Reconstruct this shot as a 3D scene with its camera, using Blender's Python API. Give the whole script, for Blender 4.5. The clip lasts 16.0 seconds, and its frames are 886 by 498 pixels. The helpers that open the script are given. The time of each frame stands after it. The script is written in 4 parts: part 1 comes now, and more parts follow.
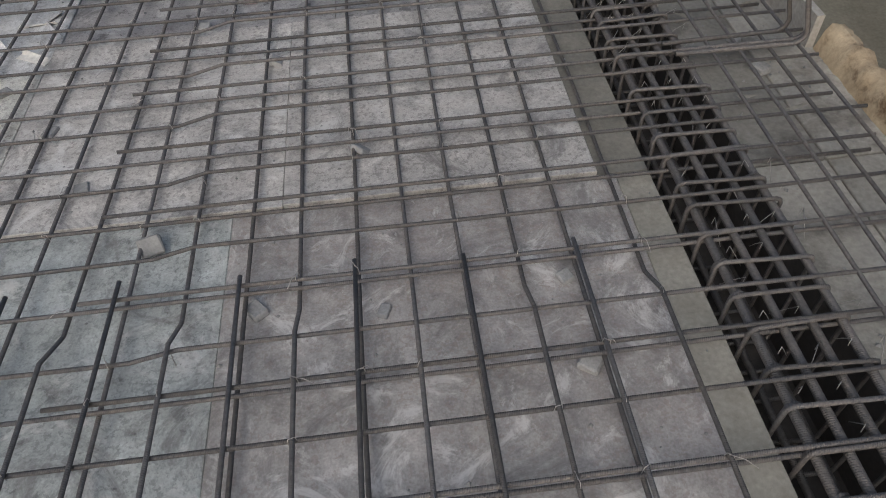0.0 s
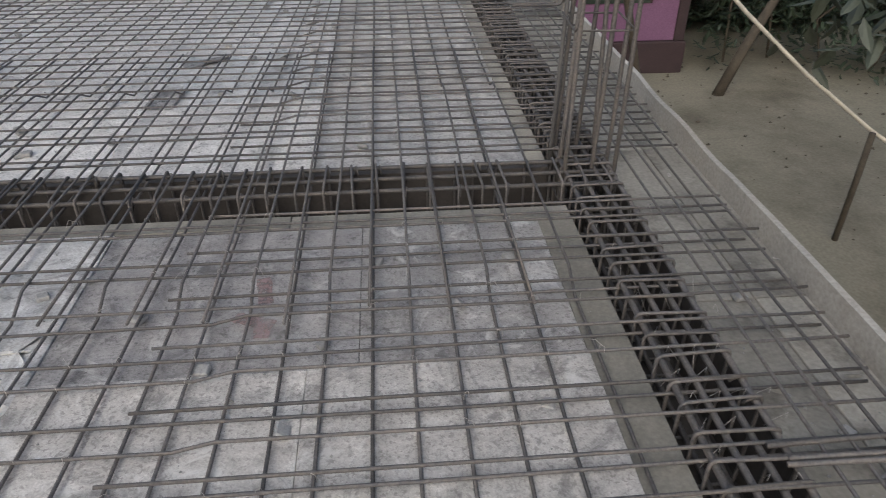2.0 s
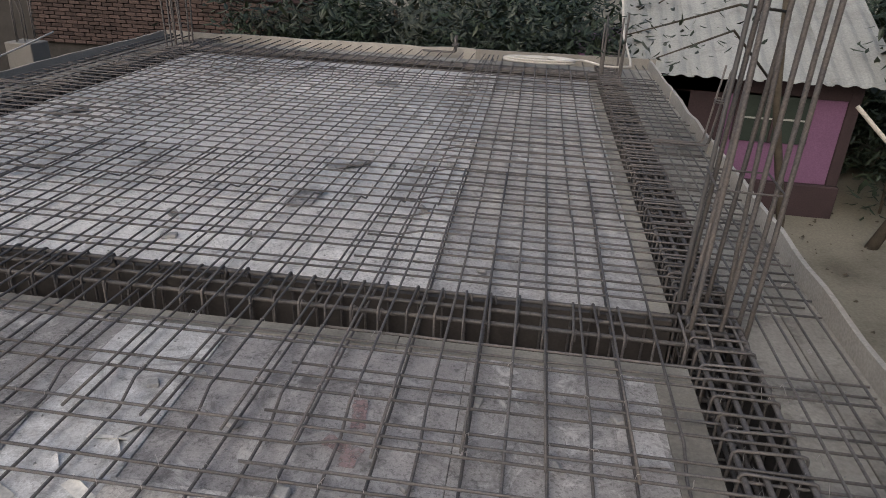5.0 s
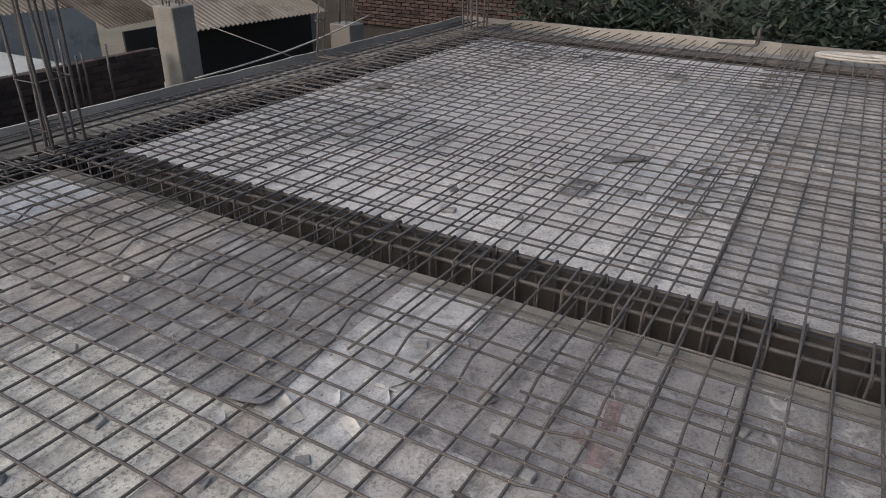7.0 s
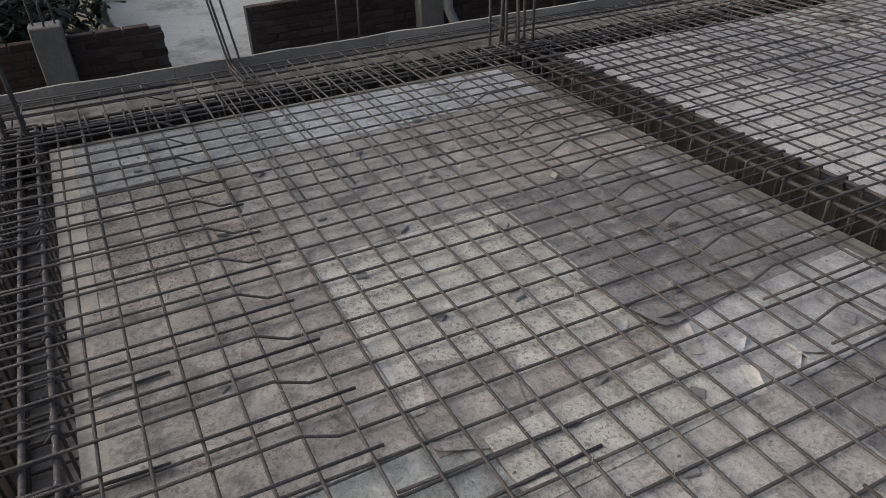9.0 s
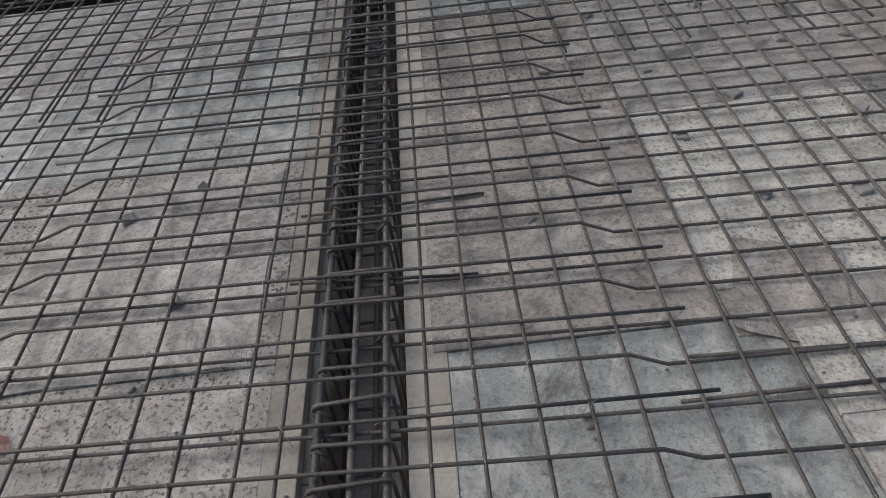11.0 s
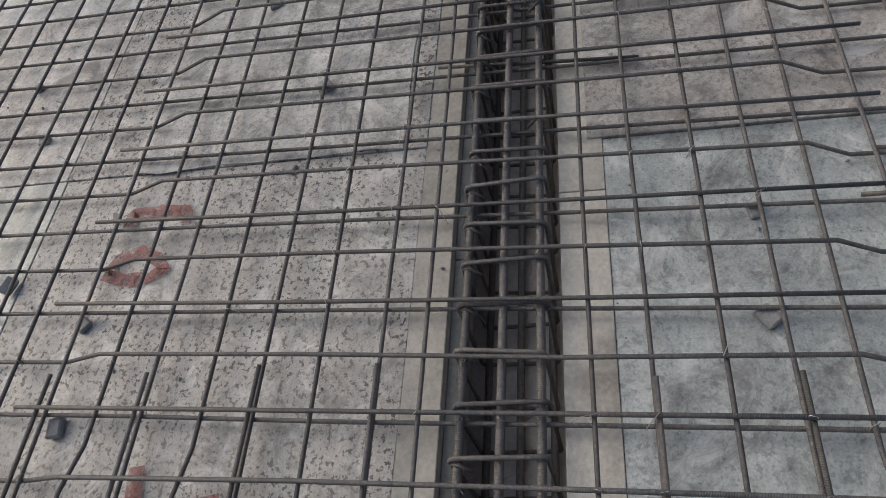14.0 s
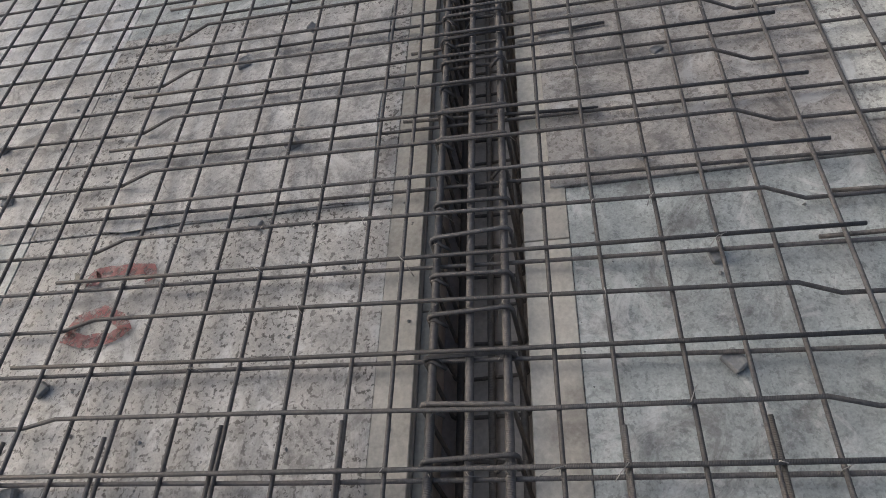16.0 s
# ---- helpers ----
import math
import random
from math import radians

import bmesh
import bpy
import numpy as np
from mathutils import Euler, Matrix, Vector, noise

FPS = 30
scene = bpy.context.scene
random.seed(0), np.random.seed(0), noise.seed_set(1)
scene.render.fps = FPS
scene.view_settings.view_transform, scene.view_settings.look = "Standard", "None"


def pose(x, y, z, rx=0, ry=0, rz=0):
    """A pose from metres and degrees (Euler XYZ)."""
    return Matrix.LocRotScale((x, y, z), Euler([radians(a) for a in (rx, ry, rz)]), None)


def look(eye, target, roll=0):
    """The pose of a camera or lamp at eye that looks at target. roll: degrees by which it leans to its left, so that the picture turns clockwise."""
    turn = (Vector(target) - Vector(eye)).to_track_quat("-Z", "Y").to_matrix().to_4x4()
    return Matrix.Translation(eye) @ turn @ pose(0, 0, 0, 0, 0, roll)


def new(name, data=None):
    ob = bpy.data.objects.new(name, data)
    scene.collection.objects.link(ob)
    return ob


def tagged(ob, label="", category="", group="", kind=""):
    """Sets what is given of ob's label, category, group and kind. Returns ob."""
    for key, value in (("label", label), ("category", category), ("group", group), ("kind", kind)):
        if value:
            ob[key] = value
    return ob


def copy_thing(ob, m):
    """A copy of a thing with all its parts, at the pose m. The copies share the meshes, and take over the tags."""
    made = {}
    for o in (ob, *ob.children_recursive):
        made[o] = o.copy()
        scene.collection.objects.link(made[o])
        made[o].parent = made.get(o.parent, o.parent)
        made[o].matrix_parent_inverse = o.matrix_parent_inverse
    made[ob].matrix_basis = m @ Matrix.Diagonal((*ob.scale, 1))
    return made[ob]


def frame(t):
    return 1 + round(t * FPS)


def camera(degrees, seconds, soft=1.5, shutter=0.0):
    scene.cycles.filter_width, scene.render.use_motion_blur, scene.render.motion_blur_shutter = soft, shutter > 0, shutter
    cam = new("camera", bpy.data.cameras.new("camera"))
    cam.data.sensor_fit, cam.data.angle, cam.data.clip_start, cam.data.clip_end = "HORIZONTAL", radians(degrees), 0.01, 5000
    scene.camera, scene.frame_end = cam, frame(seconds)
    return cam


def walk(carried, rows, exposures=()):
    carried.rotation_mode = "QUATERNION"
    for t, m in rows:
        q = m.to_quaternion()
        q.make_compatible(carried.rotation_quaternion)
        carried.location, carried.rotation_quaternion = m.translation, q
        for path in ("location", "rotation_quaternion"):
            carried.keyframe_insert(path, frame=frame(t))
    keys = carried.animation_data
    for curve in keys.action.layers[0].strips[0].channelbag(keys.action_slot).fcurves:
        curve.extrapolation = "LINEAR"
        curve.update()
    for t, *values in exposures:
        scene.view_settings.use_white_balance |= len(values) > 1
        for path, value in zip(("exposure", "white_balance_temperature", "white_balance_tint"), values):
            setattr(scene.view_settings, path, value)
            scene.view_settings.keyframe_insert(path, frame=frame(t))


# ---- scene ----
cam = camera(65.5, 16.0, soft=0.6, shutter=0.1)
PATH = [
    (0, (-0.756, -0.337, 1.473), (-0.661, 0.968, -0.039), -3.2),
    (0.5, (-0.735, -0.17, 1.485), (-0.556, 1.245, 0.083), 1.7),
    (1, (-0.824, 0.131, 1.539), (-0.478, 1.642, 0.274), 8.0),
    (1.5, (-0.842, 0.257, 1.572), (-0.415, 1.872, 0.472), 6.8),
    (2, (-0.807, 0.463, 1.608), (-0.671, 2.129, 0.51), -0.1),
    (2.5, (-0.825, 0.611, 1.603), (-1.102, 2.237, 0.472), -3.5),
    (3, (-0.876, 0.545, 1.668), (-1.347, 2.216, 0.674), -1.2),
    (3.5, (-0.878, 0.45, 1.693), (-1.227, 2.217, 0.825), 3.5),
    (3.7, (-0.88, 0.414, 1.669), (-1.145, 2.208, 0.824), 6.9),
    (5.8, (-0.759, 0.71, 1.726), (-1.031, 2.486, 0.848), -2.2),
    (6, (-0.811, 0.675, 1.717), (-1.245, 2.408, 0.819), -1.0),
    (6.5, (-0.889, 0.616, 1.711), (-1.714, 2.198, 0.806), 0.5),
    (7, (-0.881, 0.601, 1.713), (-1.762, 2.151, 0.807), 0.6),
    (7.5, (-0.958, 0.554, 1.701), (-1.883, 1.955, 0.614), 2.8),
    (8, (-1.016, 0.465, 1.702), (-2.314, 1.589, 0.678), 0.2),
    (8.5, (-1.041, 0.418, 1.718), (-2.481, 1.288, 0.637), -2.3),
    (9, (-1.032, 0.386, 1.721), (-2.532, 1.137, 0.63), -2.0),
    (9.5, (-1.047, 0.322, 1.7), (-2.581, 0.895, 0.551), -1.4),
    (10, (-1.058, 0.252, 1.684), (-2.625, 0.536, 0.475), -2.8),
    (10.2, (-1.062, 0.251, 1.687), (-2.63, 0.494, 0.469), -3.3),
    (12.3, (-1.022, 0.097, 1.643), (-2.244, -0.377, 0.132), -18.9),
    (12.5, (-1.013, 0.093, 1.64), (-2.242, -0.377, 0.134), -18.9),
    (13, (-1.006, 0.086, 1.615), (-2.026, -0.359, -0.047), -22.3),
    (13.5, (-1.014, 0.098, 1.616), (-2.049, -0.358, -0.033), -23.1),
    (14, (-1.014, 0.104, 1.615), (-2.07, -0.339, -0.025), -22.5),
    (14.5, (-1.009, 0.099, 1.616), (-2.134, -0.292, 0.01), -19.0),
    (15, (-1.011, 0.103, 1.619), (-2.149, -0.293, 0.022), -19.2),
    (15.5, (-1.011, 0.108, 1.623), (-2.173, -0.301, 0.047), -19.9),
    (16, (-1.019, 0.144, 1.596), (-2.204, -0.233, 0.03), -19.8),
]
EXPOSURES = [(0.0, -0.05, 6320, 9), (2.2, 0.24, 6300, 9), (3.5, 0.0, 6400, 12), (7.0, 0.0, 6450, 12), (9.0, -0.21, 6600, 11), (10.2, -0.15, 6550, 10), (12.5, -0.05, 6450, 10), (16.0, 0.0, 6450, 10)]
walk(cam, [(t, look(eye, target, roll)) for t, eye, target, roll in PATH], EXPOSURES)

# ---- light ----
world = bpy.data.worlds.new("overcast_sky")
scene.world = world
world.use_nodes = True
wn = world.node_tree.nodes
sky = wn.new("ShaderNodeTexSky")
sky.sky_type, sky.sun_disc = "NISHITA", False
sky.sun_elevation, sky.sun_rotation = radians(35), radians(200)
sky.air_density, sky.dust_density, sky.ozone_density = 1.0, 6.0, 1.0
wn["Background"].inputs[1].default_value = 0.105
world.node_tree.links.new(sky.outputs[0], wn["Background"].inputs[0])
sun_data = bpy.data.lights.new("sun", "SUN")
sun_data.energy, sun_data.angle, sun_data.color = 0.75, radians(60), (0.96, 1.0, 1.0)
sun = new("sun", sun_data)
sun.matrix_world = look((0, 0, 20), (5, 9, 0))


# ---- materials ----
def nodes_of(name):
    m = bpy.data.materials.new(name)
    m.use_nodes = True
    return m, m.node_tree.nodes, m.node_tree.links, m.node_tree.nodes["Principled BSDF"]


def noise_node(n, l, vec, scale, detail=5.0, rough=0.6, distort=0.0):
    t = n.new("ShaderNodeTexNoise")
    t.inputs["Scale"].default_value = scale
    t.inputs["Detail"].default_value = detail
    t.inputs["Roughness"].default_value = rough
    t.inputs["Distortion"].default_value = distort
    l.new(vec, t.inputs["Vector"])
    return t.outputs["Fac"]


def ramp(n, l, fac, stops):
    r = n.new("ShaderNodeValToRGB")
    while len(r.color_ramp.elements) < len(stops):
        r.color_ramp.elements.new(0.5)
    for e, (p, c) in zip(r.color_ramp.elements, stops):
        e.position = p
        e.color = (c, c, c, 1) if isinstance(c, (int, float)) else (*c, 1)
    l.new(fac, r.inputs[0])
    return r.outputs[0]


def mix(n, l, fac, a, b, how="MIX"):
    m = n.new("ShaderNodeMix")
    m.data_type, m.blend_type = "RGBA", how
    for sock, v in ((m.inputs[0], fac), (m.inputs[6], a), (m.inputs[7], b)):
        if isinstance(v, (int, float)):
            sock.default_value = v
        elif isinstance(v, tuple):
            sock.default_value = (*v, 1)
        else:
            l.new(v, sock)
    return m.outputs[2]


def bump(n, l, b, height, strength, dist):
    u = n.new("ShaderNodeBump")
    u.inputs["Strength"].default_value, u.inputs["Distance"].default_value = strength, dist
    l.new(height, u.inputs["Height"])
    l.new(u.outputs[0], b.inputs["Normal"])


def surface(name, c1, c2, scale=6.0, fine=60.0, rough=0.8, metal=0.0, relief=0.003, spread=0.25, stain=None, stain_scale=2.0):
    """A two-scale surface: broad change of tone, fine grain, relief; spread varies it from piece to piece."""
    m, n, l, b = nodes_of(name)
    geo, info = n.new("ShaderNodeNewGeometry"), n.new("ShaderNodeObjectInfo")
    off = n.new("ShaderNodeVectorMath")
    off.operation = "ADD"
    sc = n.new("ShaderNodeVectorMath")
    sc.operation = "SCALE"
    sc.inputs[0].default_value = (17.0, 31.0, 7.0)
    l.new(info.outputs["Random"], sc.inputs["Scale"])
    l.new(geo.outputs["Position"], off.inputs[0])
    l.new(sc.outputs[0], off.inputs[1])
    vec = off.outputs[0]
    big, small = noise_node(n, l, vec, scale), noise_node(n, l, vec, fine, 3.0)
    col = mix(n, l, ramp(n, l, big, [(0.3, 0.0), (0.7, 1.0)]), c1, c2)
    if stain:
        col = mix(n, l, ramp(n, l, noise_node(n, l, vec, stain_scale, 8.0, 0.7), [(0.52, 0.0), (0.66, 1.0)]), col, stain)
    g = ramp(n, l, small, [(0.25, 0.72), (0.75, 1.18)])
    col = mix(n, l, 0.8, col, g, "MULTIPLY")
    if spread:
        v = ramp(n, l, info.outputs["Random"], [(0.0, 1.0 - spread), (1.0, 1.0 + spread)])
        col = mix(n, l, 1.0, col, v, "MULTIPLY")
    l.new(col, b.inputs["Base Color"])
    b.inputs["Metallic"].default_value = metal
    l.new(ramp(n, l, big, [(0.2, rough - 0.12), (0.8, min(1.0, rough + 0.1))]), b.inputs["Roughness"])
    if relief:
        bump(n, l, b, small, 0.5, relief)
    return m


def sheet_material(name, c1, c2, fleck, amount, rough, soil=0.66):
    """Used steel shutter sheet: cement film with mottled tone, pitted dark flecks, scrapes and damp stains."""
    m, n, l, b = nodes_of(name)
    geo, info = n.new("ShaderNodeNewGeometry"), n.new("ShaderNodeObjectInfo")
    vec = geo.outputs["Position"]
    big = noise_node(n, l, vec, 1.6, 6.0, 0.65, 0.6)
    mid = noise_node(n, l, vec, 11.0, 7.0, 0.74, 0.15)
    tiny = noise_node(n, l, vec, 62.0, 3.0, 0.62)
    pits = noise_node(n, l, vec, 42.0, 5.0, 0.75)
    dust = noise_node(n, l, vec, 150.0, 2.0, 0.6)
    col = mix(n, l, ramp(n, l, big, [(0.34, 0.0), (0.66, 1.0)]), c1, c2)
    col = mix(n, l, 1.0, col, ramp(n, l, mid, [(0.30, 0.52), (0.46, 0.92), (0.56, 1.05), (0.70, 1.38)]), "MULTIPLY")
    col = mix(n, l, 0.6, col, ramp(n, l, dust, [(0.3, 0.72), (0.7, 1.22)]), "MULTIPLY")
    patch = ramp(n, l, noise_node(n, l, vec, 3.1, 5.0, 0.65), [(0.34, 0.40), (0.55, 1.0)])
    spots = mix(n, l, 1.0, ramp(n, l, tiny, [(0.545, 0.0), (0.59, 1.0)]), patch, "MULTIPLY")
    spots = mix(n, l, 1.0, spots, (amount, amount, amount), "MULTIPLY")
    blots = mix(n, l, 1.0, ramp(n, l, pits, [(0.585, 0.0), (0.635, 1.0)]), patch, "MULTIPLY")
    blots = mix(n, l, 1.0, blots, (amount * 0.6, amount * 0.6, amount * 0.6), "MULTIPLY")
    col = mix(n, l, spots, col, fleck)
    col = mix(n, l, blots, col, fleck)
    pale = ramp(n, l, noise_node(n, l, vec, 4.6, 9.0, 0.74, 1.6), [(0.54, 0.0), (0.62, 0.62)])
    col = mix(n, l, pale, col, (0.66, 0.655, 0.64))
    dark = ramp(n, l, noise_node(n, l, vec, 3.0, 9.0, 0.78, 1.4), [(0.52, 0.0), (0.63, soil)])
    col = mix(n, l, dark, col, (0.155, 0.148, 0.145))
    v = ramp(n, l, info.outputs["Random"], [(0.0, 0.90), (1.0, 1.10)])
    col = mix(n, l, 1.0, col, v, "MULTIPLY")
    l.new(col, b.inputs["Base Color"])
    l.new(ramp(n, l, mid, [(0.3, max(0.2, rough - 0.30)), (0.7, rough)]), b.inputs["Roughness"])
    bump(n, l, b, mix(n, l, 0.5, tiny, mid), 0.5, 0.004)
    return m


def rebar_material():
    """Deformed steel bar: dark mill scale with rust bloom and ribs along the bar (uv.x is metres along it)."""
    m, n, l, b = nodes_of("rebar_steel")
    geo, uv, info = n.new("ShaderNodeNewGeometry"), n.new("ShaderNodeUVMap"), n.new("ShaderNodeObjectInfo")
    vec = geo.outputs["Position"]
    col = mix(n, l, ramp(n, l, noise_node(n, l, vec, 7.0, 6.0, 0.7), [(0.35, 0.0), (0.7, 1.0)]), (0.108, 0.106, 0.110), (0.160, 0.143, 0.131))
    col = mix(n, l, 0.8, col, ramp(n, l, noise_node(n, l, vec, 90.0, 3.0), [(0.3, 0.7), (0.7, 1.3)]), "MULTIPLY")
    col = mix(n, l, 1.0, col, ramp(n, l, info.outputs["Random"], [(0.0, 0.75), (1.0, 1.25)]), "MULTIPLY")
    l.new(col, b.inputs["Base Color"])
    b.inputs["Metallic"].default_value, b.inputs["Roughness"].default_value = 0.25, 0.62
    w = n.new("ShaderNodeTexWave")
    w.wave_type, w.bands_direction = "BANDS", "DIAGONAL"
    mp = n.new("ShaderNodeMapping")
    mp.inputs["Scale"].default_value = (1.0, 0.010, 0.0)
    l.new(uv.outputs[0], mp.inputs[0])
    w.inputs["Scale"].default_value = 120.0
    l.new(mp.outputs[0], w.inputs["Vector"])
    bump(n, l, b, w.outputs["Fac"], 0.6, 0.0014)
    return m


REBAR = rebar_material()
SHEET = sheet_material("cement_stained_steel_sheet", (0.40, 0.395, 0.395), (0.53, 0.52, 0.515), (0.14, 0.13, 0.125), 0.6, 0.60)
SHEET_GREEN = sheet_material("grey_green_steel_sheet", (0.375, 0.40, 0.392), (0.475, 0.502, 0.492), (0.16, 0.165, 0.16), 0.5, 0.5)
SHEET_BROWN = sheet_material("brown_mud_stained_sheet", (0.39, 0.36, 0.335), (0.50, 0.475, 0.445), (0.15, 0.13, 0.115), 0.6, 0.66)
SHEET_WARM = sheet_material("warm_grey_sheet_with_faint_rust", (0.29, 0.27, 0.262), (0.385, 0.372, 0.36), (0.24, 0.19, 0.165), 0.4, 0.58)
SHEET_PALE = sheet_material("pale_flecked_steel_sheet", (0.44, 0.423, 0.405), (0.56, 0.542, 0.52), (0.15, 0.135, 0.13), 0.5, 0.6, 0.75)
SHEET_WHITE = sheet_material("whitish_cement_filmed_sheet", (0.54, 0.545, 0.55), (0.70, 0.70, 0.70), (0.25, 0.24, 0.23), 0.4, 0.52)
SHEET_DARK = sheet_material("dark_grey_steel_sheet", (0.27, 0.262, 0.258), (0.375, 0.365, 0.36), (0.12, 0.11, 0.105), 0.6, 0.5)
SHEET_CREAM = sheet_material("cream_grey_cement_filmed_sheet", (0.55, 0.545, 0.505), (0.68, 0.67, 0.625), (0.2, 0.18, 0.16), 0.7, 0.6, 0.45)
SHEET_BLUE = sheet_material("pale_blue_grey_sheet", (0.52, 0.555, 0.585), (0.66, 0.685, 0.71), (0.2, 0.2, 0.2), 0.3, 0.45, 0.4)
SHEET_FLECK = sheet_material("heavily_pitted_steel_sheet", (0.375, 0.358, 0.34), (0.475, 0.458, 0.435), (0.11, 0.10, 0.093), 1.0, 0.66)
SHEET_SCUFFED = sheet_material("grey_scuffed_sheet_with_dark_smears", (0.345, 0.332, 0.33), (0.465, 0.45, 0.445), (0.12, 0.115, 0.115), 0.5, 0.5, 0.8)
SHEET_MUD = sheet_material("brown_pitted_sheet", (0.33, 0.302, 0.275), (0.43, 0.402, 0.37), (0.12, 0.10, 0.09), 0.95, 0.68)
# base colour raised to carry the sky's grazing sheen on the far bay
SHEET_FAR = sheet_material("cement_filmed_sheet_with_sky_sheen", (0.68, 0.662, 0.65), (0.80, 0.785, 0.775), (0.22, 0.21, 0.2), 0.45, 0.5, 0.3)
PLANK = surface("cement_grey_timber", (0.40, 0.38, 0.34), (0.52, 0.495, 0.45), 7.0, 70.0, 0.85, relief=0.0015, stain=(0.24, 0.22, 0.2))
# near-black base colour carries the deep shade inside the beam troughs
TROUGH_SHADE = surface("shade_darkened_formwork", (0.045, 0.040, 0.038), (0.082, 0.074, 0.070), 5.0, 60.0, 0.85)
# paler copies for the near trough, its lit tone put into the colour
TROUGH_BRIGHTENED = surface("brightened_beam_formwork", (0.36, 0.335, 0.318), (0.48, 0.45, 0.43), 5.0, 60.0, 0.85)
SIDE = surface("brightened_timber_beam_side", (0.42, 0.38, 0.35), (0.55, 0.51, 0.47), 5.0, 60.0, 0.85)
PLANK_GREY = surface("damp_grey_timber", (0.235, 0.224, 0.195), (0.33, 0.315, 0.278), 7.0, 70.0, 0.85, relief=0.0015, stain=(0.2, 0.19, 0.172))
OVERHANG = surface("damp_grey_overhang_boards", (0.235, 0.228, 0.208), (0.345, 0.335, 0.305), 4.0, 60.0, 0.85, stain=(0.14, 0.132, 0.12), stain_scale=3.0)
EDGE = surface("pale_concrete_edge_board", (0.30, 0.29, 0.268), (0.40, 0.386, 0.358), 3.0, 60.0, 0.9, stain=(0.33, 0.31, 0.28))
BLOCK = surface("mortar_cover_block", (0.27, 0.272, 0.275), (0.38, 0.38, 0.375), 20.0, 120.0, 0.9, relief=0.002, spread=0.15)
WIRE = surface("binding_wire", (0.30, 0.29, 0.28), (0.42, 0.40, 0.38), 30.0, 100.0, 0.5, metal=0.4, relief=0)
SAND = surface("sandy_yard_soil", (0.185, 0.172, 0.132), (0.25, 0.232, 0.182), 0.5, 25.0, 0.95, relief=0.01, spread=0, stain=(0.135, 0.122, 0.092), stain_scale=0.35)


# ---- mesh helpers ----
def mesh_of(bm, name, material):
    me = bpy.data.meshes.new(name)
    bm.to_mesh(me)
    bm.free()
    if material:
        me.materials.append(material)
    return me


def part(name, bm, material, parent, label=""):
    ob = new(name, mesh_of(bm, name, material))
    ob.parent = parent
    return tagged(ob, label)


def thing(name, label, category, group="", kind="", at=(0, 0, 0), turn=0.0):
    ob = new(name)
    ob.matrix_world = pose(*at, 0, 0, turn)
    ob.empty_display_size = 0.1
    return tagged(ob, label, category, group, kind)


def add_box(bm, x0, x1, y0, y1, z0, z1, bev=0.0):
    r = bmesh.ops.create_cube(bm, size=1.0, matrix=Matrix.LocRotScale(((x0 + x1) / 2, (y0 + y1) / 2, (z0 + z1) / 2), None, (x1 - x0, y1 - y0, z1 - z0)))
    if bev:
        es = list({e for v in r["verts"] for e in v.link_edges})
        bmesh.ops.bevel(bm, geom=es, offset=bev, segments=1, affect="EDGES")
    return bm


def box(x0, x1, y0, y1, z0, z1, bev=0.0):
    return add_box(bmesh.new(), x0, x1, y0, y1, z0, z1, bev)


def tube_data(paths, r, sides=7, closed=False):
    """Vertices, faces and uvs (metres along, turn) of round bars along the given paths."""
    vs, fs, uvs = [], [], []
    for pts in paths:
        pts = [Vector(p) for p in pts]
        base, s, count = len(vs), 0.0, len(pts)
        prev_n = None
        ss = []
        for i, p in enumerate(pts):
            a = pts[(i - 1) % count] if (closed or i > 0) else p
            c = pts[(i + 1) % count] if (closed or i < count - 1) else p
            d = (c - a).normalized()
            if prev_n is None:
                up = Vector((0, 0, 1)) if abs(d.z) < 0.9 else Vector((1, 0, 0))
                nrm = d.cross(up).normalized()
            else:
                nrm = (prev_n - d * prev_n.dot(d)).normalized()
            prev_n = nrm
            bi = d.cross(nrm)
            if i:
                s += (p - pts[i - 1]).length
            ss.append(s)
            for k in range(sides):
                g = 2 * math.pi * k / sides
                vs.append(p + (nrm * math.cos(g) + bi * math.sin(g)) * r)
        for i in range(count if closed else count - 1):
            j = (i + 1) % count
            sj = ss[j] if j else s + (pts[0] - pts[-1]).length
            for k in range(sides):
                q = (k + 1) % sides
                fs.append((base + i * sides + k, base + i * sides + q, base + j * sides + q, base + j * sides + k))
                uvs += [(ss[i], k / sides), (ss[i], (k + 1) / sides), (sj, (k + 1) / sides), (sj, k / sides)]
        if not closed:
            for cap, rev in ((base, True), (base + (count - 1) * sides, False)):
                f = list(range(cap, cap + sides))
                fs.append(tuple(reversed(f)) if rev else tuple(f))
                uvs += [(0.0, 0.0)] * sides
    return vs, fs, uvs


def tubes(name, paths, r, material, parent=None, sides=7, closed=False, label=""):
    vs, fs, uvs = tube_data(paths, r, sides, closed)
    me = bpy.data.meshes.new(name)
    me.from_pydata(vs, [], fs)
    lay = me.uv_layers.new(name="UVMap")
    lay.data.foreach_set("uv", [c for u in uvs for c in u])
    me.polygons.foreach_set("use_smooth", [True] * len(me.polygons))
    me.materials.append(material)
    ob = new(name, me)
    if parent:
        ob.parent = parent
    return tagged(ob, label)


# ---- plan ----
rnd = random.Random(7)
A0, A1 = 0.0, 0.32            # beam along the yard side
B0, B1 = 3.225, 3.62          # beams across
D0, D1 = -0.305, 0.0
E0, E1 = 9.50, 9.85
C0, C1 = -5.98, -5.60         # beam along the far side
XR, XL, YF, YN = 0.79, -6.47, 10.45, -4.2
DEEP = -0.36
GROUND = -2.8
LEAN = 0.036                  # the far side of the slab runs slightly askew


